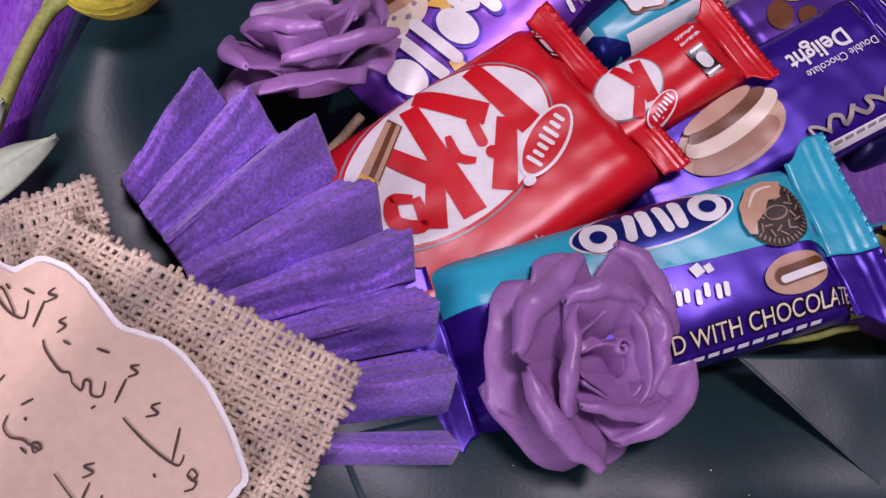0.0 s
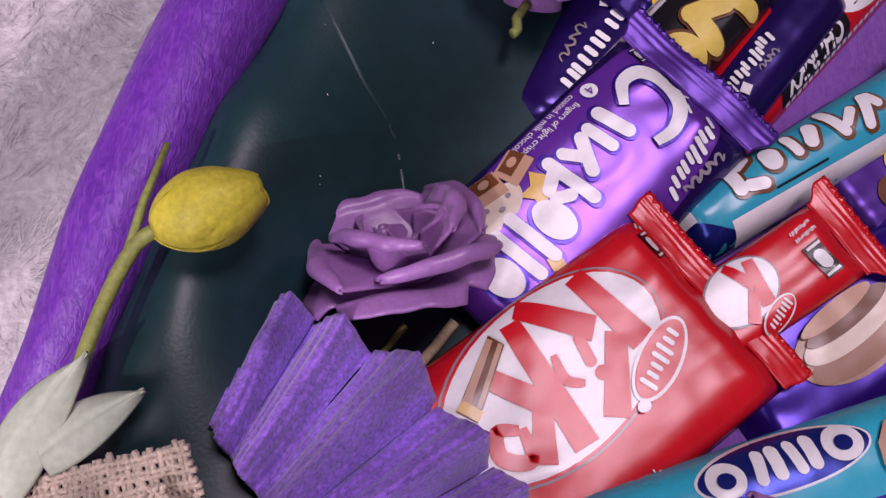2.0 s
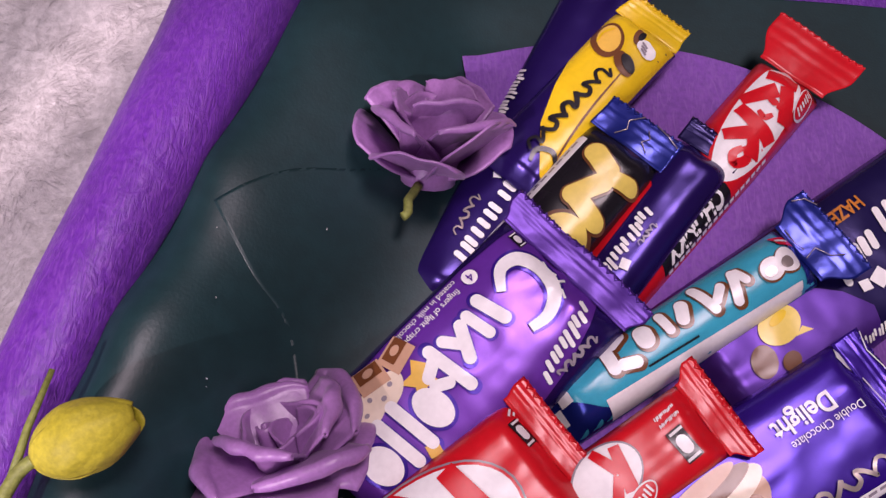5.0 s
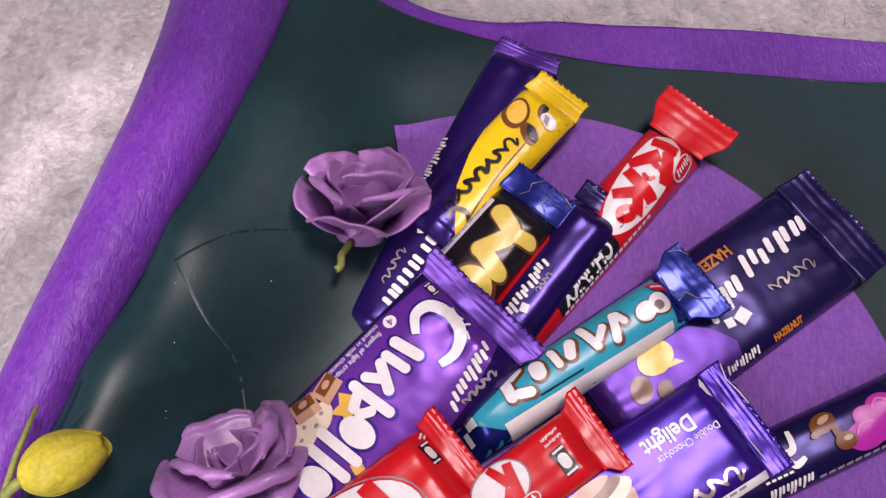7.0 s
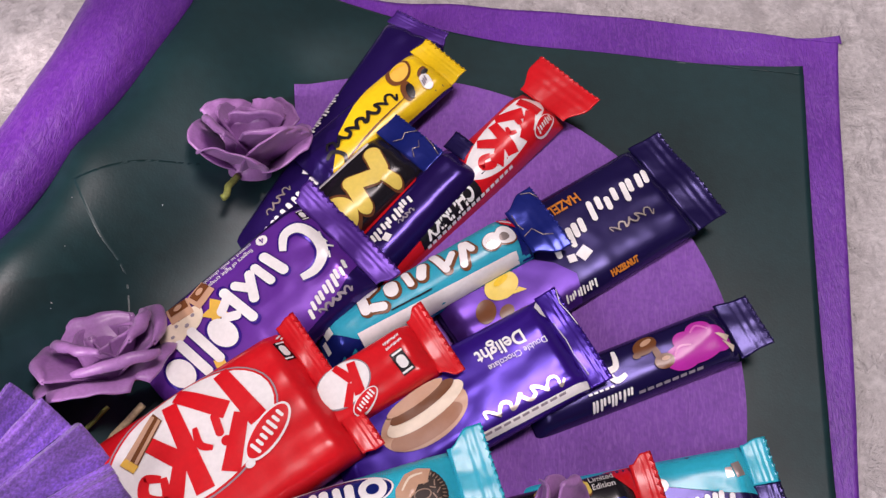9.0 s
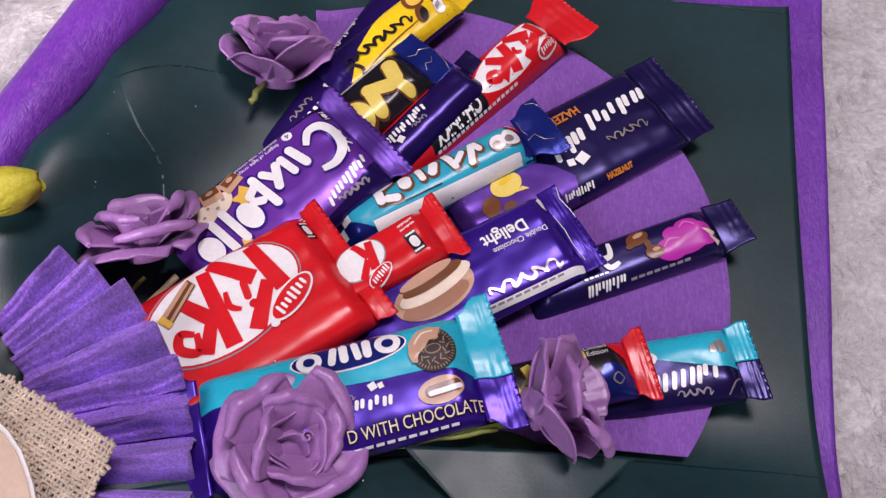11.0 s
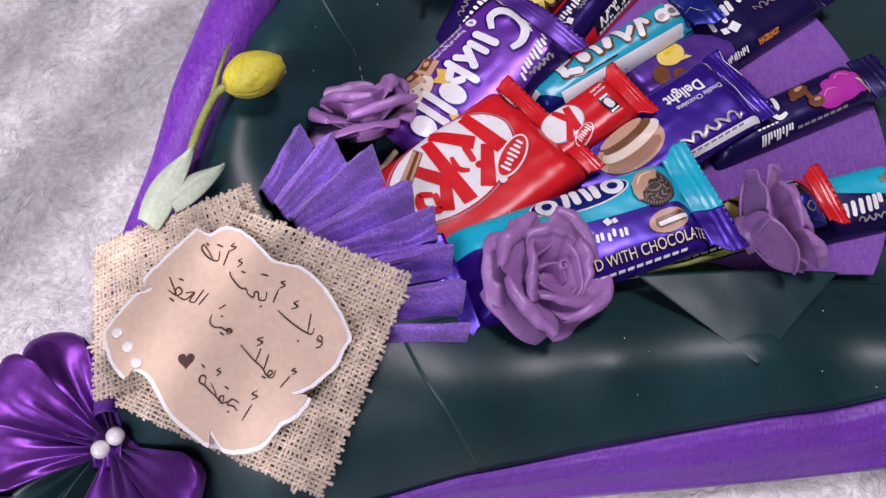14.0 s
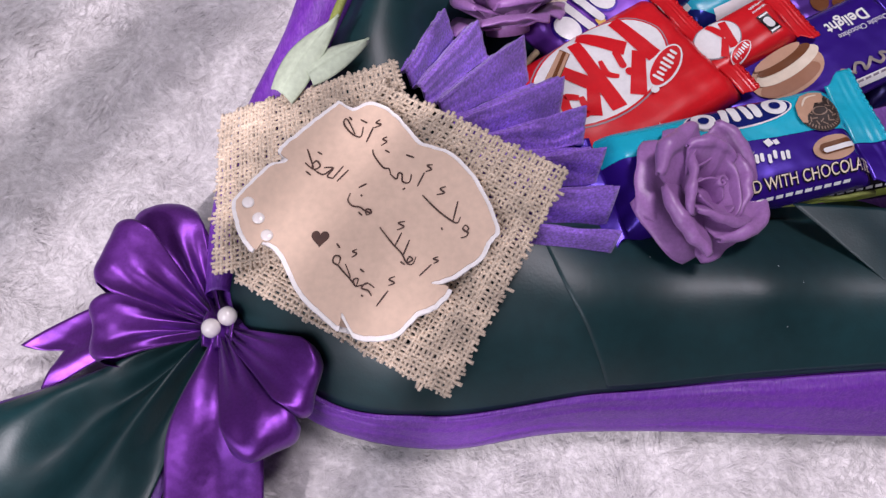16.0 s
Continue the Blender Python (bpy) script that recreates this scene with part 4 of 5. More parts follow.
def red_panel(b, u, v, a, c, turn=0.0, ring=GREY):
    """The white oval, cut by broad red slanting strokes."""
    b.mark("oval_rim", [O(u, v, a + 1.6 * a / 36, c + 1.6 * a / 36, turn)], ring, 0.0004)
    b.mark("oval_margin", [O(u, v, a + 0.9 * a / 36, c + 0.9 * a / 36, turn)], RED, 0.0006)
    field = b.mark("white_oval", [O(u, v, a, c, turn)], WHITE, 0.0008)
    f, h = a / 36, c / 21.5
    for (p, q), wide in ((((-22, -18), (-25.4, 7.5)), 6.4), (((-3, -20.5), (-16.8, -3)), 6.0), (((-21, 1.2), (-6, 19)), 6.0), (((1, -18), (5.3, 19.8)), 6.0), (((17, -13), (6.3, 6.2)), 5.6), (((6, 1.8), (17, 17)), 5.2)):
        b.mark("red_stroke", [stroke((u + p[0] * f, v + p[1] * h), (u + q[0] * f, v + q[1] * h), wide * f)], RED, 0.0012, on=field)
    b.mark("red_bar", [C(u - 10.8 * f, v, 10 * h, 3.4 * f, 78)], RED, 0.0012, on=field)
    b.mark("red_hook", [*S([(u - 3 * f, v - 4 * h), (u - 1.5 * f, v + 3 * h), (u - 5 * f, v + 7 * h)], 3.0 * f)], RED, 0.0012, on=field)
    b.mark("red_dot", [O(u - 10.7 * f, v + 7.6 * h, 2.1 * f, 2.1 * f)], RED, 0.0012, on=field)
    b.mark("red_loop", [*S([(u + 16 * f, v + 6 * h), (u + 19 * f, v + 14 * h), (u + 25 * f, v + 9 * h), (u + 22 * f, v + 3 * h), (u + 17 * f, v + 6 * h)], 4.4 * f)], RED, 0.0012, on=field)


def badge(b, u, v, a, c, turn, seed):
    """The red oval badge with its white rim and a run of plain bars."""
    rim = b.mark("badge_rim", [O(u, v, a, c, turn)], WHITE, 0.0014)
    b.mark("badge_field", [O(u, v, a * 0.92, c * 0.84, turn)], RED, 0.0017, on=rim)
    k, n = math.cos(radians(turn)), math.sin(radians(turn))
    rng = random.Random(seed)
    for i in range(7):
        x = (-0.62 + 0.205 * i) * a
        b.mark("badge_bar", [C(u + k * x, v + n * x, c * rng.choice((0.62, 0.9)), a * 0.11, turn + 84)], WHITE, 0.0020, on=rim)


# large red bar
b = big_red
red_panel(b, 52, -8.5, 36, 21.5, 6)
badge(b, 26.5, 5.5, 13.2, 6.0, 24, 3)
b.mark("badge_tail", [O(38.5, 12.5, 2.0, 1.6)], WHITE, 0.0014)
b.mark("wafer_picture", [A((59.5, -27.5), (57.8, -22.6), (74.6, -11.4), (77.2, -17.0))], BROWN, 0.0015)
b.mark("wafer_light", [A((60.4, -27.0), (59.6, -25.4), (75.6, -15.0), (76.8, -17.0)), A((58.8, -24.0), (58.2, -22.8), (73.6, -12.6), (74.2, -13.8))], TAN, 0.0018)
b.mark("wafer_end", [R(76.2, -14.0, 3.2, 6.4, 25)], GOLD, 0.0018)
b.text("#mybreak", 0.0560, 0.0280, 0.0052, 180, WHITE)
seal_icon(b, 3.4, -21, 4.0, 9.5, 8)
b.mark("small_print", [R(2.4, -28.5, 3.0, 0.8, 40), R(1.2, -27.5, 2.4, 0.8, 40)], WHITE, 0.0008)
# small red bar
b = small_red
b.mark("oval_rim", [O(37, -2.5, 12.6, 9.4, 10)], GREY, 0.0004)
field = b.mark("white_oval", [O(37, -2.5, 12, 8.8, 10)], WHITE, 0.0007)
for p, q, w in (((30, -9), (33, 5), 3.6), ((37, -11), (33, -2), 3.0), ((34, -1), (40, 7), 3.0)):
    b.mark("red_stroke", [stroke(p, q, w)], RED, 0.0010, on=field)
badge(b, 32.6, 8.6, 7.0, 3.4, 22, 5)
seal_icon(b, 11.6, 2.6, 5.8, 11, 4)
plain_row(b, "small_print", 7, 15, -8.6, 1.5, WHITE, 8, 0.1)
plain_row(b, "small_print", 7, 15, -6.2, 1.3, WHITE, 9, 0.1)
# cookie bar
b = cookie_bar
b.mark("cyan_field", [A((0.4, -23.8), (111, -23.8), (111, -8), (80, -5.5), (58, -3.2), (36, -1.5), (21, -1.0), (8, 1.5), (0.4, 5.0))], CYAN, 0.0004)
b.mark("pale_plaque", [O(48.5, -16.0, 24.2, 7.4, -1)], WHITE, 0.0007)
b.mark("blue_plaque", [O(48.5, -16.0, 23.4, 6.7, -1)], ROYAL, 0.0010)
for u, a in ((32.3, 5.4), (64.8, 5.2)):
    b.mark("white_ring", [O(u, -16.0, a, 4.6, -2)], WHITE, 0.0014)
    b.mark("ring_hole", [O(u, -16.0, a * 0.46, 2.0, -2)], ROYAL, 0.0018)
b.mark("white_block", [C(41.0, -16.2, 9.0, 3.6, 88), C(45.4, -16.2, 9.0, 3.0, 96), C(50.6, -16.4, 9.0, 3.6, 88), C(55.2, -16.4, 9.0, 3.2, 76)], WHITE, 0.0014)
cookie = b.mark("cookie_rim", [[((15.0 + 9.6 * (1 + 0.025 * (i % 2)) * math.cos(i * math.pi / 36)) / 1000, (-8.6 + 9.6 * (1 + 0.025 * (i % 2)) * math.sin(i * math.pi / 36)) / 1000) for i in range(72)]], DARK_COOKIE, 0.0010, 0.002)
b.mark("cookie_ridge", [O(15.0 + 8.3 * math.cos(i * math.pi / 20), -8.6 + 8.3 * math.sin(i * math.pi / 20), 0.9, 0.28, i * 9, 8) for i in range(40)], COOKIE, 0.0014, on=cookie)
b.mark("cookie_pattern", [R(15.0 + r * math.cos(a), -8.6 + r * math.sin(a), 2.4, 0.5, math.degrees(a) + 45 * k) for r, n, k in ((6.2, 12, 1), (4.6, 9, -1)) for a in np.linspace(0, 6.28, n, endpoint=False)], COOKIE, 0.0014, on=cookie)
b.mark("cookie_centre", [O(15.0, -8.6, 3.4, 2.2)], COOKIE, 0.0014, on=cookie)
b.mark("cookie_core", [O(15.0, -8.6, 2.9, 1.7)], DARK_COOKIE, 0.0017, on=cookie)
b.mark("milk_cover", [A((9.6, -17.2), (14.6, -18.8), (19.6, -17.8), (24.2, -13.2), (25.4, -8.1), (24.6, -4.6), (22.6, -4.0), (21.4, -7.4), (18.0, -9.6), (15.6, -12.6), (12.2, -12.4))], TAN, 0.0019)
b.mark("cover_glint", [*S([(13, -16.4), (18, -16), (22, -12)], 0.9)], CREAM, 0.0022)
biscuit = b.mark("sandwich", [O(16.2, 8.8, 9.6, 5.6, 3)], TAN, 0.0008)
b.mark("sandwich_dark", [C(15.2, 8.6, 15.5, 5.0, 3)], BROWN, 0.0012, on=biscuit)
b.mark("sandwich_cream", [C(14.6, 9.4, 14.5, 2.2, 3)], WHITE, 0.0016, on=biscuit)
plain_row(b, "white_mark", 36, 53, 7.2, 6.0, WHITE, 11)
b.mark("glass_mark", [R(42.5, 0.4, 3.2, 3.2, 20), R(39.2, 0.8, 2.2, 2.4, 12)], WHITE, 0.0008)
scrawl(b, 50, 64, 2.6, 2.6, GREY, waves=5, wide=0.7)
b.text("D WITH CHOCOLATE", 0.0285, 0.0180, 0.0066, 180, BLACK, 0.0007, 0.86, 0.00042)
b.text("D WITH CHOCOLATE", 0.0285, 0.0180, 0.0066, 180, CREAM, 0.0011, 0.86)
b.mark("margin_print", [R(14 + 4.4 * i, 22.4, 3.2, 0.8) for i in range(14)], WHITE, 0.0008)
# crispy bar
b = crisp_bar
b.mark("dark_margin", [A((0.5, -27.4), (99, -27.4), (99, -22.5), (60, -25.5), (25, -25.5), (0.5, -23))], DEEP, 0.0004)
b.mark("dark_corner", [A((0.5, 15), (9, 18), (25, 22.5), (50, 25.5), (50, 27.4), (0.5, 27.4))], DEEP, 0.0004)
MARKS = (C(28.0, -8.5, 15, 4.6, 104), C(34.6, -8.0, 13, 4.0, 100), C(41.6, -7.0, 15, 4.4, 62), C(44.6, -9.4, 11, 4.0, 128), C(51.0, -4.6, 21, 4.4, 98), C(55.8, -8.4, 9.5, 4.2, 30), C(56.4, -2.6, 8.5, 4.0, 150), O(63.5, 0.4, 5.4, 7.4, 10), C(72.0, -0.6, 21, 4.2, 96), C(79.0, 0.4, 21, 4.2, 96), O(87.0, 2.0, 5.4, 7.0, 10))
for shape in MARKS:
    b.mark("plain_mark_shadow", [[(np.mean([p[0] for p in shape]) + (x - np.mean([p[0] for p in shape])) * 1.22, np.mean([p[1] for p in shape]) + (y - np.mean([p[1] for p in shape])) * 1.16) for x, y in shape]], BLUE_VIOLET, 0.0006)
    b.mark("plain_mark", [shape], WHITE, 0.0011)
for shape, film, lift, wide in (("plain_mark_shadow", BLUE_VIOLET, 0.0006, 7.6), ("plain_mark", WHITE, 0.0011, 5.2)):
    b.mark(shape, [*S([(21.5, -10), (16, -15.5), (9.5, -14), (6.5, -6), (9, 2), (16, 6), (23.5, 5)], wide)], film, lift)
b.mark("burst", [R(4.4, -2.5, 3.0, 0.9, 100), R(4.6, 1.4, 3.2, 0.9, 150), R(7.6, 4.8, 3.4, 0.9, 60), R(3.8, -6.5, 2.4, 0.9, 70)], WHITE, 0.0010)
b.mark("count_ring", [O(24.8, -21.2, 2.7, 2.7)], WHITE, 0.0009)
b.text("4", 0.0248, -0.0212, 0.0046, 0, VIOLET, 0.0013)
b.text("fingers of light crispies", 0.0440, -0.0206, 0.0030, 0, WHITE)
b.text("coated in milk chocolate", 0.0440, -0.0238, 0.0030, 0, WHITE)
b.mark("golden_star", [A((55, -11), (58, -15.5), (61, -12), (66, -12), (63, -8), (65, -4), (60, -5.5), (56, -4), (57, -8)), A((70, 9), (74, 7), (75, 11), (71, 13))], GOLD, 0.0008)
b.mark("biscuit_piece", [R(60, -20, 10.5, 8.5, 15), R(71, -20.5, 10.5, 8.5, -10)], TAN, 0.0012)
b.mark("biscuit_top", [R(59.4, -21.4, 8.5, 4.6, 15), R(70.6, -22.2, 8.5, 4.6, -10)], BROWN, 0.0015)
b.mark("biscuit_swirl", [O(59.4, -21.4, 2.0, 1.3, 15), O(70.6, -22.2, 2.0, 1.3)], TAN, 0.0018)
b.mark("milk_splash", [O(70, -13.5, 7, 4.5, 20), O(79, -13.5, 6.5, 5)], CREAM, 0.0010)
b.mark("crumb", [O(68, -14.6, 0.9, 0.8), O(72.4, -12.6, 1.0, 0.8), O(76, -15.4, 0.8, 0.8), O(80, -12.4, 0.9, 0.7)], GREY, 0.0014)
plain_row(b, "white_mark", 5, 34, 13.4, 6.4, WHITE, 21, 0.24)
scrawl(b, 10, 28, 21.6, 3.6, GREY, waves=5)
seal_icon(b, 3.4, -19, 3.6, 6)
# coconut bar
b = coconut_bar
b.mark("blue_shoulder", [A((0.4, -12.0), (1.5, -10), (4, -4), (4, 4), (6.2, 12.0), (0.4, 12.0))], ROYAL, 0.0004)
b.mark("blue_foot", [A((104.6, -12.0), (103, -12.0), (98, 0), (90, 7), (82, 12.0), (104.6, 12.0))], ROYAL, 0.0004)
for u, v, l, w, turn in ((79.5, -4.5, 12, 4.6, 84), (74.0, -8.8, 8.5, 4.2, 20), (74.5, 0.6, 8.5, 4.2, 160), (65.5, -4.2, 8.4, 6.6, 80), (57, -4.2, 9, 3.4, 92), (50.0, -4.0, 9, 4.6, 60), (41, -3.6, 13, 3.6, 102), (36, -2.6, 8, 3.2, 40), (30.0, -1.2, 13, 3.6, 66), (26.0, -3.4, 7, 3.2, 110)):
    b.mark("plain_mark_shadow", [C(u - 0.5, v + 0.5, l + 1.8, w + 1.6, turn)], BROWN, 0.0006)
    b.mark("plain_mark", [C(u, v, l, w, turn)], WHITE, 0.0011)
b.mark("coconut_shell", [O(8.4, 0.4, 5.6, 5.0, 10), O(15.6, 0.4, 5.0, 4.4, 10)], BROWN, 0.0007)
b.mark("coconut_flesh", [O(8.4, 0.2, 5.1, 4.5, 10), O(15.6, 0.2, 4.5, 3.9, 10)], WHITE, 0.0011)
b.mark("coconut_shade", [O(9.6, 1.0, 2.6, 2.0, 10), O(16.8, 1.0, 2.2, 1.7, 10)], SILVER, 0.0014)
b.mark("white_panel", [A((8, 8.6), (88, 6.0), (88, 12.0), (8, 12.0))], WHITE, 0.0007)
b.mark("date_line", [R(60, 5.0, 20, 0.7, -2)], BLACK, 0.0008)
b.mark("red_banner", [A((0.5, -8), (8, -9.6), (7, -5.6), (0.8, -3))], RED, 0.0010)
b.mark("banner_print", [R(2.6, -6.2, 1.0, 2.2, 70), R(4.6, -6.8, 1.0, 2.2, 70), R(6.2, -7.2, 1.0, 2.0, 70)], WHITE, 0.0014)
b.mark("weight_mark", [R(99, -2, 4, 5), R(102.6, 3, 2, 6)], WHITE, 0.0009)
b.crease_glints(0.0352, SILVER, [(0.02, 0.62), (0.30, 0.55), (0.45, 0.70), (0.70, 0.76)], [(0.06, 0.12), (0.04, 0.35), (0.10, 0.50)], [(0.97, 0.20), (0.85, 0.08), (0.60, 0.03)])
# double chocolate bar
b = double_bar
b.text("Delight", 0.0265, -0.0098, 0.0088, 0, WHITE, 0.0007, 0.9, 0.0002)
b.text("Double Chocolate", 0.0215, -0.0036, 0.0040, 0, WHITE, 0.0007, 0.95)
scrawl(b, 10, 48, 14.2, 7.5, SILVER, waves=5, wide=1.6)
biscuit = b.mark("biscuit_base", [O(69, 1.6, 20, 11.0, 4)], TAN, 0.0006)
b.mark("biscuit_shade", [O(70, 5.5, 17, 5.6, 4)], foil("biscuit_shadow_print", (0.36, 0.17, 0.10)), 0.0009, on=biscuit)
b.mark("biscuit_cream", [O(67, -1.4, 19, 5.6, 8)], CREAM, 0.0012, on=biscuit)
b.mark("biscuit_filling", [O(67, -4.4, 16, 3.6, 8)], BROWN, 0.0016, on=biscuit)
b.mark("biscuit_lid", [O(69, -7.2, 14, 2.8, 8)], TAN, 0.0020, on=biscuit)
b.mark("white_margin", [A((1, 19.6), (60, 18.4), (60, 21.6), (1, 22.8))], WHITE, 0.0006)
b.mark("margin_print", [R(14 + 4.4 * i, 20.4 - 0.06 * i, 3.2, 0.9) for i in range(10)], GREY, 0.0010)
# a glint on the film's outer end, painted in white
b.mark("painted_foil_glint", [A((1, -22), (4, -19), (3, -15), (1, -13))], WHITE, 0.0006)
b.crease_glints(0.0475, WHITE, [(0.98, 0.03), (0.80, 0.16), (0.93, 0.30), (0.96, 0.42)], [(0.02, 0.30), (0.10, 0.50), (0.04, 0.66), (0.12, 0.88)])
# hazelnut bar
b = hazel_bar
plain_row(b, "white_mark", 6, 44, -6.2, 11.0, WHITE, 31, 0.0)
plain_row(b, "white_mark", 48, 72, -1.0, 11.0, WHITE, 36, 0.12)
b.mark("glass_mark", [R(57.0, 9.6, 6.5, 5.5, 20), R(63.5, 9.0, 4, 4, -12)], WHITE, 0.0008)
scrawl(b, 15, 40, 7.6, 6.5, SILVER, waves=5, wide=0.9)
b.text("HAZELNUT", 0.0560, -0.0165, 0.0072, 0, ORANGE, 0.0008, 0.8, 0.0002)
b.text("HAZELNUT", 0.0440, 0.0245, 0.0034, 180, ORANGE, 0.0008, 0.9, 0.0002)
plain_row(b, "white_mark", 60, 78, 24.0, 3.6, WHITE, 33)
b.mark("violet_swell", [A((70, 27.4), (66, 16), (72, 6), (90, -10), (100, -27.4), (129, -27.4), (129, 27.4))], foil("plum_film", (0.085, 0.026, 0.25), 0.36, 0.5), 0.0004)
b.mark("nut", [O(99, 3, 8.6, 6.4, 8), A((92.5, 7.5), (90.0, 10.6), (97, 9.2))], GOLDEN, 0.0010)
b.mark("nut_glint", [O(98, 0.8, 4.2, 1.6, 10)], YELLOW, 0.0013)
b.mark("nut_half", [O(112, 10, 6, 4.6, 50), O(104, 15, 4, 3, 20)], BROWN, 0.0010)
# aerated bar
b = bubble_bar
b.mark("magenta_patch", [O(17, 2.4, 13, 7.0, 8), O(27, 4.5, 9, 5.6), O(9, 4, 6, 4.5), O(16, -4, 6, 4), O(24, -2, 5, 4)], PINK, 0.0006)
b.mark("magenta_glint", [*S([(12, -3), (16, -6), (20, -4)], 1.0), *S([(22, 1), (27, 0), (31, 3)], 1.0)], foil("pale_magenta_print", (0.66, 0.16, 0.50)), 0.0010)
b.mark("milk_splash", [A((2, 2), (10, 0), (6, 5)), A((2, 7), (8, 4), (5, 10))], CREAM, 0.0010)
b.mark("chocolate_splash", [O(41, -6, 6, 3.8, 15), O(36, 3.4, 4.6, 3.4), O(37.5, -1.2, 1.6, 3.4), O(46, -3, 2, 1.4)], BROWN, 0.0010)
b.mark("chocolate_glint", [O(40, -7.2, 3, 1.2, 15), O(35, 2.6, 2, 1)], TAN, 0.0014)
b.mark("white_curl", [*S([(55, -9), (57, -2), (62.5, -2.5), (61.6, -9.6)], 3.0), *S([(62, -3), (59.4, 3.6), (54, 2.6)], 2.8)], WHITE, 0.0010)
plain_row(b, "white_mark", 54, 74, 10.4, 4.2, WHITE, 41)
b.mark("margin_print", [R(22 + 4.0 * i, 11.4, 3.0, 0.9) for i in range(8)], GREY, 0.0010)
b.mark("margin_print", [R(62 + 2.6 * i, 5.4, 1.8, 0.9) for i in range(5)], WHITE, 0.0010)
# cyan-edged bar
b = cyan_bar
b.mark("cyan_field", [A((0.4, -17.1), (99, -17.1), (99, -8), (42, -6.5), (30, -3), (13, 1.6), (0.4, 3.6))], CYAN, 0.0004)
plain_row(b, "white_mark", 12, 42, 4.0, 8.6, WHITE, 51, 0.08)
scrawl(b, 16, 32, 12, 4, GREY, waves=4, wide=0.9)
b.mark("glass_mark", [R(7, -7, 4, 6, 10), R(11, -6.4, 3, 4)], SILVER, 0.0009)
b.mark("cream_edge", [O(41, -6, 4, 3)], WHITE, 0.0009)
# bright line of a crease, laid on flat as a silver highlight
b.mark("painted_crease_glint", [*S([(1, 8), (5, 10), (9, 15)], 0.8)], SILVER, 0.0007)
# black and yellow bar
b = limited_bar
b.mark("red_wedge", [A((0.4, -13.2), (12, -13.2), (8, -8), (3, -3), (2.5, 2.5), (0.4, 7))], RED, 0.0004)
b.mark("blue_wedge", [A((0.4, 13.2), (0.4, 7), (2.5, 2.5), (8, -1), (13, -1), (24, 13.2))], ROYAL, 0.0004)
b.text("Limited", 0.0145, -0.0105, 0.0034, 180, WHITE)
b.text("Edition", 0.0145, -0.0072, 0.0034, 180, WHITE)
b.mark("scrawl_ring", [*S([(6, 6), (8.5, 3.6), (11, 6), (8.6, 8.2), (6, 6)], 0.7)], SILVER, 0.0008)
for pts, w in (([(54, -11), (57, -4), (52, 6), (45, 0), (47, -8)], 6.5), ([(41, -11), (36, -4), (40, 4)], 5.0), ([(31, -11), (23, -8), (20, -8)], 6.4), ([(66, -10), (72, 0), (66, 8)], 6)):
    b.mark("golden_shadow", [*S(pts, w + 1.6)], BROWN, 0.0006)
    b.mark("golden_swirl", [*S(pts, w)], GOLDEN, 0.0010)
b.mark("margin_print", [R(30 + 4.4 * i, 11.2, 3.2, 0.8) for i in range(16)], WHITE, 0.0008)
b.mark("lime_edge", [A((26, 12.2), (104, 12.0), (104, 13.3), (26, 13.3))], LIME, 0.0006)
# chunky bar
b = chunky_bar
red_panel(b, 31, 1.6, 30.5, 10.0, 6, RED)
badge(b, 12.0, 10.6, 8, 3.0, 8, 7)
b.mark("black_band", [A((60, 2), (98, 2), (101, 13.0), (60, 13.6))], BLACK, 0.0006)
b.text("CHUNKY", 0.0800, 0.0088, 0.0086, 0, WHITE, 0.0010, 0.90, 0.0003)
b.mark("margin_print", [R(40 + 3.4 * i, 13.2, 2.4, 0.7) for i in range(18)], WHITE, 0.0009)
# caramel bar
b = caramel_bar
b.mark("yellow_field", [A((0.4, -14.6), (20, -14.4), (32.4, -13.6), (46, -9.8), (62.3, -3.3), (78.8, 10.0), (82, 14.6), (0.4, 14.6))], YELLOW, 0.0004)
b.mark("brown_line", [*S([(26, 6), (44, 7), (60, 9), (76, 12)], 0.9)], BROWN, 0.0008)
scrawl(b, 27, 73, 0.6, 7.6, BLACK, waves=7, wide=2.0)
b.mark("scrawl_cap", [*S([(77, 4), (72, 3), (69, 8), (72, 12)], 2.2)], BLACK, 0.0010)
b.mark("chocolate_cup", [O(17.2, -7.3, 8.4, 6.4, 30), O(22, 4, 6.0, 3.2, 60), O(9, 1.5, 3.6, 2.0, 20)], BROWN, 0.0009)
b.mark("caramel_pool", [O(16.8, -7.0, 6.4, 4.6, 30)], GOLD, 0.0013)
b.mark("pool_glint", [*S([(12, -8), (16, -10.4), (21, -9.6)], 1.0)], YELLOW, 0.0016)
b.mark("chocolate_shade", [O(21, 5.5, 4.4, 2.2, 60), O(8, 2.4, 2.2, 1.2)], BLACK, 0.0013)
b.mark("number_field", [C(11.4, 7.0, 9.0, 5.6, 70)], WHITE, 0.0012)
b.mark("number_bar", [R(10.6, 5.6, 3.2, 0.8, 70), R(12.0, 6.2, 3.2, 0.8, 70), R(13.2, 6.8, 3.2, 0.8, 70)], GREY, 0.0016)
# long dark bar
b = dark_bar
plain_row(b, "white_mark", 56, 84, -14.6, 4.6, WHITE, 61)
plain_row(b, "white_mark", 92, 112, 4.4, 8.6, WHITE, 62, -0.06)
plain_row(b, "white_mark", 115, 143, 2.4, 8.6, WHITE, 63, -0.12)
b.mark("glass_mark", [R(103, -4.0, 3.6, 3.4, 20), R(99.6, -3.2, 2.6, 2.6)], WHITE, 0.0008)
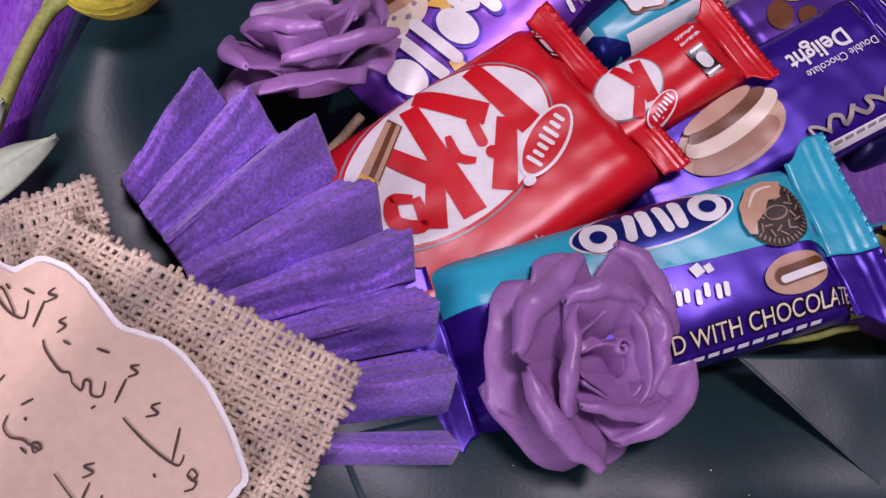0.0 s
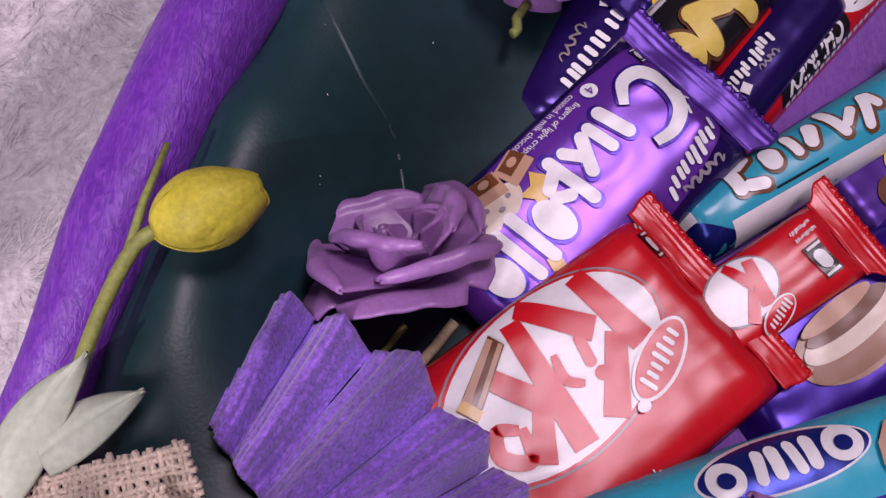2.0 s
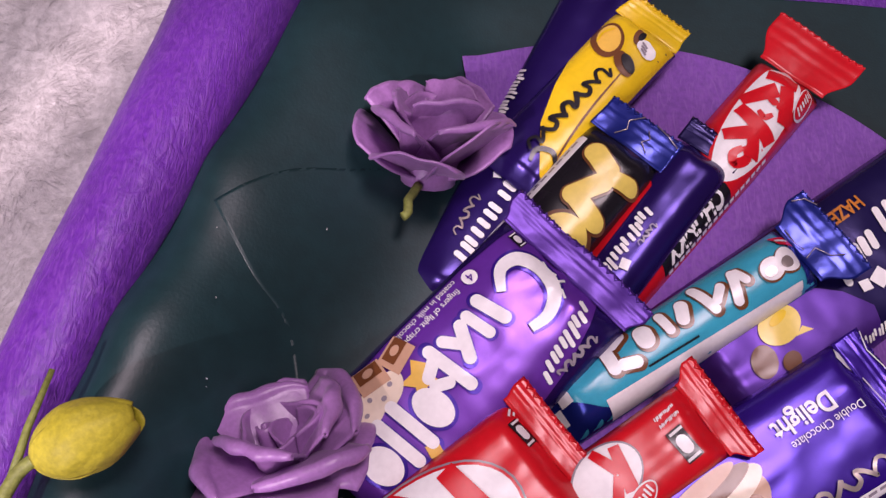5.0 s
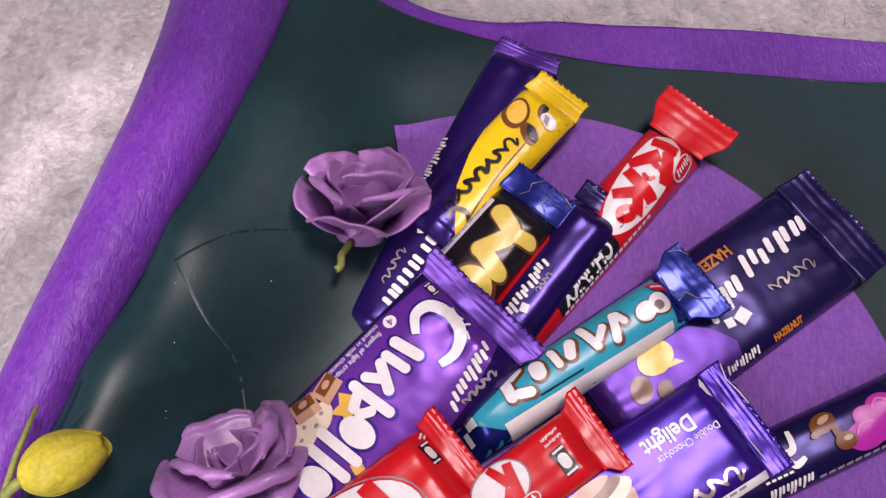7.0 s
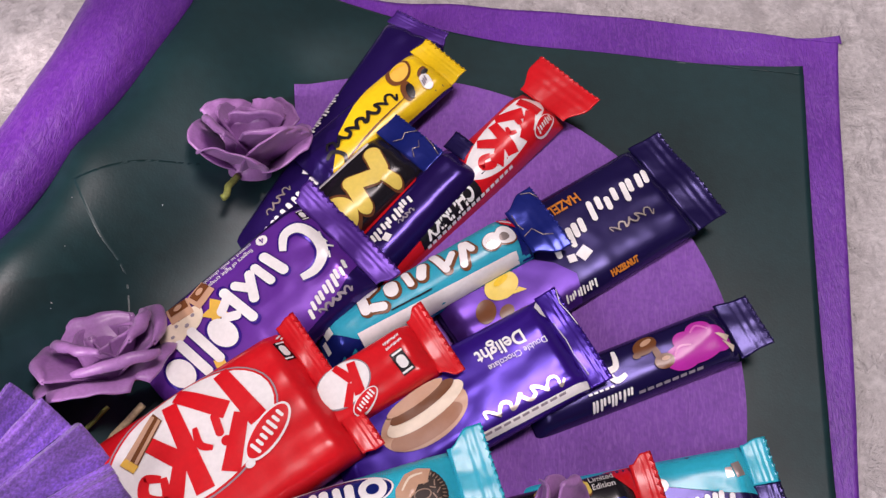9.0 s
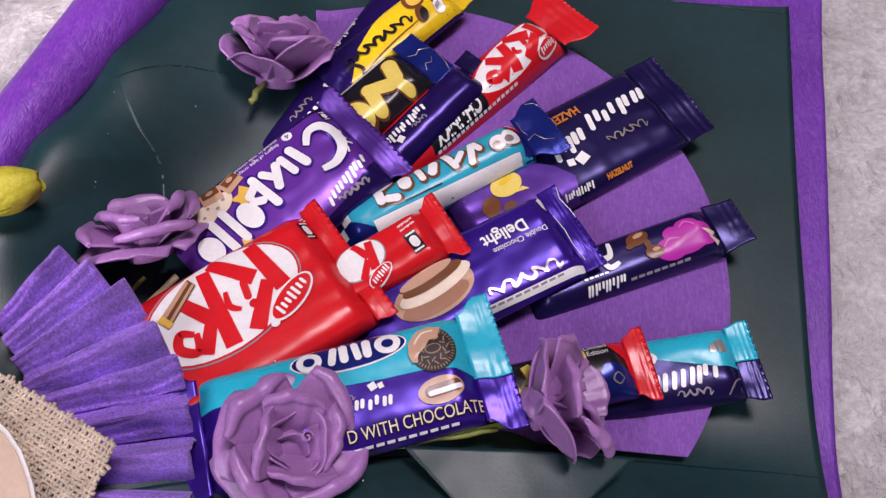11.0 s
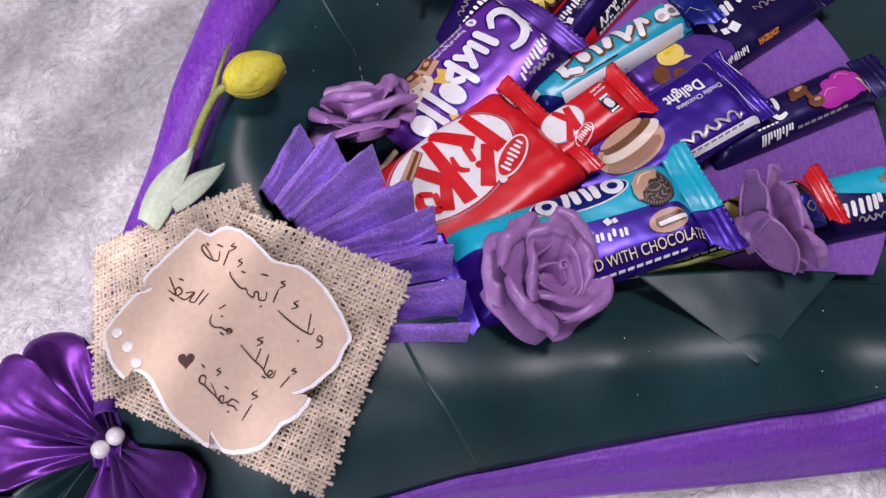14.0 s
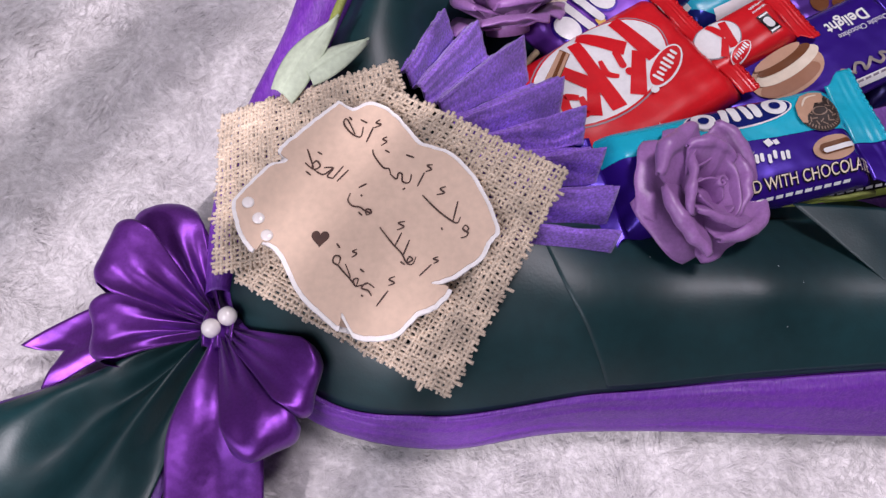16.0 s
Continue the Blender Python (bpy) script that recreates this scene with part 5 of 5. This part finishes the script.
scrawl(b, 114, 132, -7.4, 4.5, SILVER, waves=4, wide=0.9)
# nougat bar
b = nougat_bar
b.mark("white_margin", [A((8, -16.3), (60, -16.3), (60, -12.4), (10, -11.4))], WHITE, 0.0006)
b.mark("margin_print", [R(14 + 4.4 * i, -14.0, 3.2, 0.8) for i in range(9)], GREY, 0.0010)
for name, grow, film, lift in (("golden_shadow", 1.6, BROWN, 0.0006), ("golden_swirl", 0.0, GOLDEN, 0.0013)):
    b.mark(name, [C(15.0, -1.4, 16 + grow, 8.2 + grow, 70)], film, lift)
    b.mark(name, [C(16.8, 8.6, 13 + grow, 6.4 + grow, 108)], film, lift + 0.0001)
    b.mark(name, [C(26.5, 1.2, 19 + grow, 7.6 + grow, -26)], film, lift + 0.0002)
    b.mark(name, [C(33.0, 4.8, 19 + grow, 7.6 + grow, 74)], film, lift + 0.0003)
    b.mark(name, [O(46, 5.8, 8.6 + grow, 8.6 + grow)], film, lift + 0.0004)
b.mark("nut_picture", [O(47.4, 8.2, 3.4, 2.4, 30)], BROWN, 0.0021)
b.crease_glints(0.0319, SILVER, [(0.05, 0.30), (0.35, 0.38), (0.60, 0.33), (0.96, 0.45)], [(0.10, 0.72), (0.30, 0.60), (0.52, 0.66), (0.70, 0.58)], [(0.97, 0.62), (0.90, 0.80), (0.75, 0.97)])
# slim bar
b = slim_bar
plain_row(b, "white_mark", 35, 64, -3.4, 5.6, WHITE, 71, 0.06)
scrawl(b, 38, 48, 1.2, 3.0, GREY, waves=4, wide=0.7)
b.mark("glass_mark", [R(57, 1.6, 4.0, 3.4, 15)], WHITE, 0.0008)
b.mark("red_side", [A((22, -10.8), (89, -10.8), (89, -7.6), (26, -8.0))], RED, 0.0005)


# ---- satin bow, pearls and handle ----
KNOT = Vector((-0.1165, 0.0105, 0.0215))


def bow_loop(name, angle, reach, wide, high, seed, lift=0.0, skew=0.0):
    """A ribbon loop that leaves the knot pinched, opens, bends over at its end and comes back below."""
    d = Vector((math.cos(radians(angle)), math.sin(radians(angle)), 0))
    side = Vector((-d.y, d.x, 0))

    def at(u, v):
        s = math.sin(math.pi * u)
        k = v - 0.5
        out = reach * s ** 0.8 * (1 + skew * k) * (1 - 0.10 * abs(2 * k) ** 5)
        open_ = min(1, 1.35 * s) ** 0.9
        b = k * wide * (0.14 + 0.86 * open_)
        pinch = 0.0026 * math.cos(k * 15 + seed) * (1 - open_) + 0.0014 * math.sin(k * 5 + seed * 2) * open_ + 0.0007 * wob(v * 5, u * 4, seed)
        z = high * math.sin(2 * math.pi * u) + lift * s + pinch
        wave = 0.003 * wob(v * 2, u * 3, seed) * open_
        return KNOT + d * (out + wave) + side * b + Vector((0, 0, z))

    return part(name, slab(at, 0.0004, 70, 26), SATIN, bow)


bow = thing("satin_bow", None, "purple satin ribbon bow tied round the wrapping", "ribbon bow")
bow_loop("upper_loop", 126, 0.059, 0.027, 0.008, 1, 0.006, 0.10)
bow_loop("front_loop", 154, 0.053, 0.029, 0.010, 5, 0.018, -0.10)
bow_loop("left_loop", 192, 0.050, 0.027, 0.007, 2, 0.010)
bow_loop("right_loop", -30, 0.053, 0.025, 0.009, 3, 0.014, -0.15)
bow_loop("lower_loop", -58, 0.060, 0.027, 0.010, 4, 0.010)


def tail_end(rail, wide, seed, cut):
    """A loose ribbon end, pinched at the knot, with a notched tip."""
    def at(u, v):
        n = cut * (1 - abs(v * 2 - 1)) * step(0.7, 1.0, u)
        p = curve(rail, u - 0.12 * n)
        q = curve(rail, min(u + 0.02, 1)) - curve(rail, max(u - 0.02, 0))
        s = Vector((-q.y, q.x, 0)).normalized()
        w = wide * (0.15 + 0.85 * step(0, 0.5, u))
        return p + s * w * (v - 0.5) + Vector((0, 0, 0.0018 * math.sin(v * 6.5 + seed) * (1 - 0.5 * u) + 0.002 * wob(u * 4, v * 3, seed)))
    return at


part("left_tail", slab(tail_end([(-0.118, 0.012, 0.020), (-0.146, 0.012, 0.022), (-0.170, 0.004, 0.015), (-0.194, -0.012, 0.010)], 0.024, 3, 1.6), 0.0004, 50, 20), SATIN, bow)
part("long_tail", slab(tail_end([(-0.117, 0.008, 0.020), (-0.112, -0.022, 0.024), (-0.106, -0.060, 0.016), (-0.101, -0.100, 0.010)], 0.038, 7, 0.0), 0.0004, 60, 24), SATIN, bow)
part("knot", slab(lambda u, v: KNOT + Vector((0.008 * (v - 0.5) * 2 * 0.8, -0.009 * (u - 0.5) * 2, 0.005 * math.sin(math.pi * u) + 0.0016 * math.sin(v * 14))), 0.0005, 20, 20), SATIN, bow)
for x, y, z in ((-0.1130, 0.0135, 0.0285), (-0.1188, 0.0080, 0.0275)):
    bm = bmesh.new()
    bmesh.ops.create_uvsphere(bm, u_segments=28, v_segments=18, radius=0.0040, matrix=Matrix.Translation((x, y, z)))
    tagged(part("pearl_bead", bm, PEARL), "round white pearl bead on the bow's knot", "pearl", "pearls")

tail = thing("wrapping_tail", None, "gathered dark teal and purple paper tail below the bow", "wrapping paper")


def tail_at(reach, wide, lift):
    def at(u, v):
        a = radians(233 + (v - 0.5) * wide)
        r = u * reach * (1 + 0.05 * wob(v * 5, 2))
        z = 0.020 - 0.004 * u + lift + (0.006 * math.sin(v * 11 + 0.6 + 1.5 * wob(u * 2, 3)) + 0.005 * wob(u * 3, v * 5, 6)) * math.sin(math.pi * (0.15 + 0.80 * u))
        return (-0.120 + r * math.cos(a), 0.008 + r * math.sin(a), z)
    return at


part("teal_gather", slab(tail_at(0.102, 54, 0.002), 0.0005, 40, 60), TEAL_PAPER, tail)
part("purple_gather", slab(tail_at(0.107, 58, -0.003), 0.0005, 40, 60), PURPLE_PAPER, tail)

# ---- tulip bud ----
tulip = thing("tulip_bud", None, "yellow-green tulip bud with a bent stem and pale leaves", "tulip")
part("stem", tube([curve([(-0.083, 0.118, 0.080), (-0.079, 0.136, 0.083), (-0.073, 0.151, 0.086), (-0.066, 0.156, 0.088)], t) for t in np.linspace(0, 1, 24)], 0.0020, 8), STEM, tulip)
part("spur", tube([(-0.075, 0.146, 0.085), (-0.073, 0.163, 0.086), (-0.070, 0.179, 0.086)], 0.0014, 7, lambda s: 1 - 0.4 * s), STEM, tulip)
axis_x, axis_y = Vector((0.90, 0.44, 0)), Vector((-0.44, 0.90, 0))


def bud_petal(turn, grow):
    def at(u, v):
        s, a = v, radians(turn) + (u - 0.5) * 2.9
        r = 0.0102 * grow * math.sin(math.pi * min(0.03 + 0.90 * s ** 0.92, 1)) ** 0.62 * (1 - 0.10 * abs(u - 0.5) * s)
        reach = 0.0280 * s * (1 - 0.10 * abs(2 * u - 1) ** 2)
        ridge = (0.00010 * math.sin(u * 30 + 6 * s) + 0.0004 * wob(u * 5, s * 4, turn)) * math.sin(math.pi * s)
        return Vector((-0.069, 0.155, 0.088)) + axis_x * reach + axis_y * (r + ridge) * math.cos(a) + Vector((0, 0, (r + ridge) * math.sin(a)))
    return slab(at, 0.0005, 40, 26)


for turn, grow in ((30, 0.94), (150, 0.98), (265, 0.95), (90, 1.02)):
    part("bud_petal", bud_petal(turn, grow), BUD, tulip)
def leaf(base, tip, wide, bend):
    b, e = Vector(base), Vector(tip)
    s = (e - b).cross((0, 0, 1)).normalized()

    def at(u, v):
        w = wide * math.sin(math.pi * (0.22 + 0.78 * u) ** 0.9) ** 0.85
        return b + (e - b) * u + s * (w * (v - 0.5) + bend * math.sin(math.pi * u)) + Vector((0, 0, 0.003 * (1 - (2 * v - 1) ** 2) - 0.0006 * math.exp(-((v - 0.5) * 14) ** 2)))

    part("leaf", slab(at, 0.0006, 30, 20), LEAF, tulip)


leaf((-0.099, 0.094, 0.070), (-0.079, 0.1245, 0.084), 0.015, -0.002)
leaf((-0.089, 0.102, 0.074), (-0.066, 0.1175, 0.080), 0.013, -0.001)

# ---- stems and skewers under the roses ----
for label, a, c, r, film in (("thin wooden skewer under a foam rose", (-0.012, 0.122, 0.040), (0.005, 0.149, 0.044), 0.0016, STICK), ("thin wooden skewer under a foam rose", (-0.002, 0.120, 0.040), (0.010, 0.139, 0.044), 0.0018, STICK),
                             ("thin green wire stem under a foam rose", (-0.022, 0.126, 0.042), (-0.009, 0.147, 0.044), 0.0010, STEM), ("green leaf stem below a foam rose", (0.020, 0.248, 0.044), (0.024, 0.262, 0.042), 0.0017, STEM), ("lime leaf stem below the cookie bar", (0.106, 0.079, 0.047), (0.152, 0.091, 0.046), 0.0011, STEM)):
    tagged(part("stem_piece", tube([Vector(a).lerp(Vector(c), k / 8) + Vector((0.0008 * math.sin(k), 0.0006 * math.cos(k * 1.7), 0)) for k in range(9)], r, 8), film), label, "stem", "stems")

# ---- lint on the teal paper ----
rng = random.Random(11)
bm = bmesh.new()
for _ in range(26):
    x, y = rng.uniform(-0.06, 0.06), rng.uniform(0.13, 0.33)
    if rng.random() < 0.45:
        x, y = rng.uniform(0.05, 0.29), rng.uniform(0.02, 0.07)
    p, a, r = Vector((x, y, paper_height(x, y) + 0.0034)), rng.uniform(0, 3.1), rng.uniform(0.00012, 0.00030)
    d = Vector((math.cos(a), math.sin(a), 0)) * r * rng.uniform(1.0, 3.0)
    e = Vector((-math.sin(a), math.cos(a), 0)) * r
    top = bm.verts.new(p + Vector((0, 0, r)))
    ring = [bm.verts.new(p + q) for q in (d, e, -d, -e)]
    for i in range(4):
        bm.faces.new((ring[i], ring[(i + 1) % 4], top))
tagged(part("paper_lint", bm, CARD_EDGE, smooth=False), "tiny white lint specks on the dark teal paper", "lint", kind="stuff")
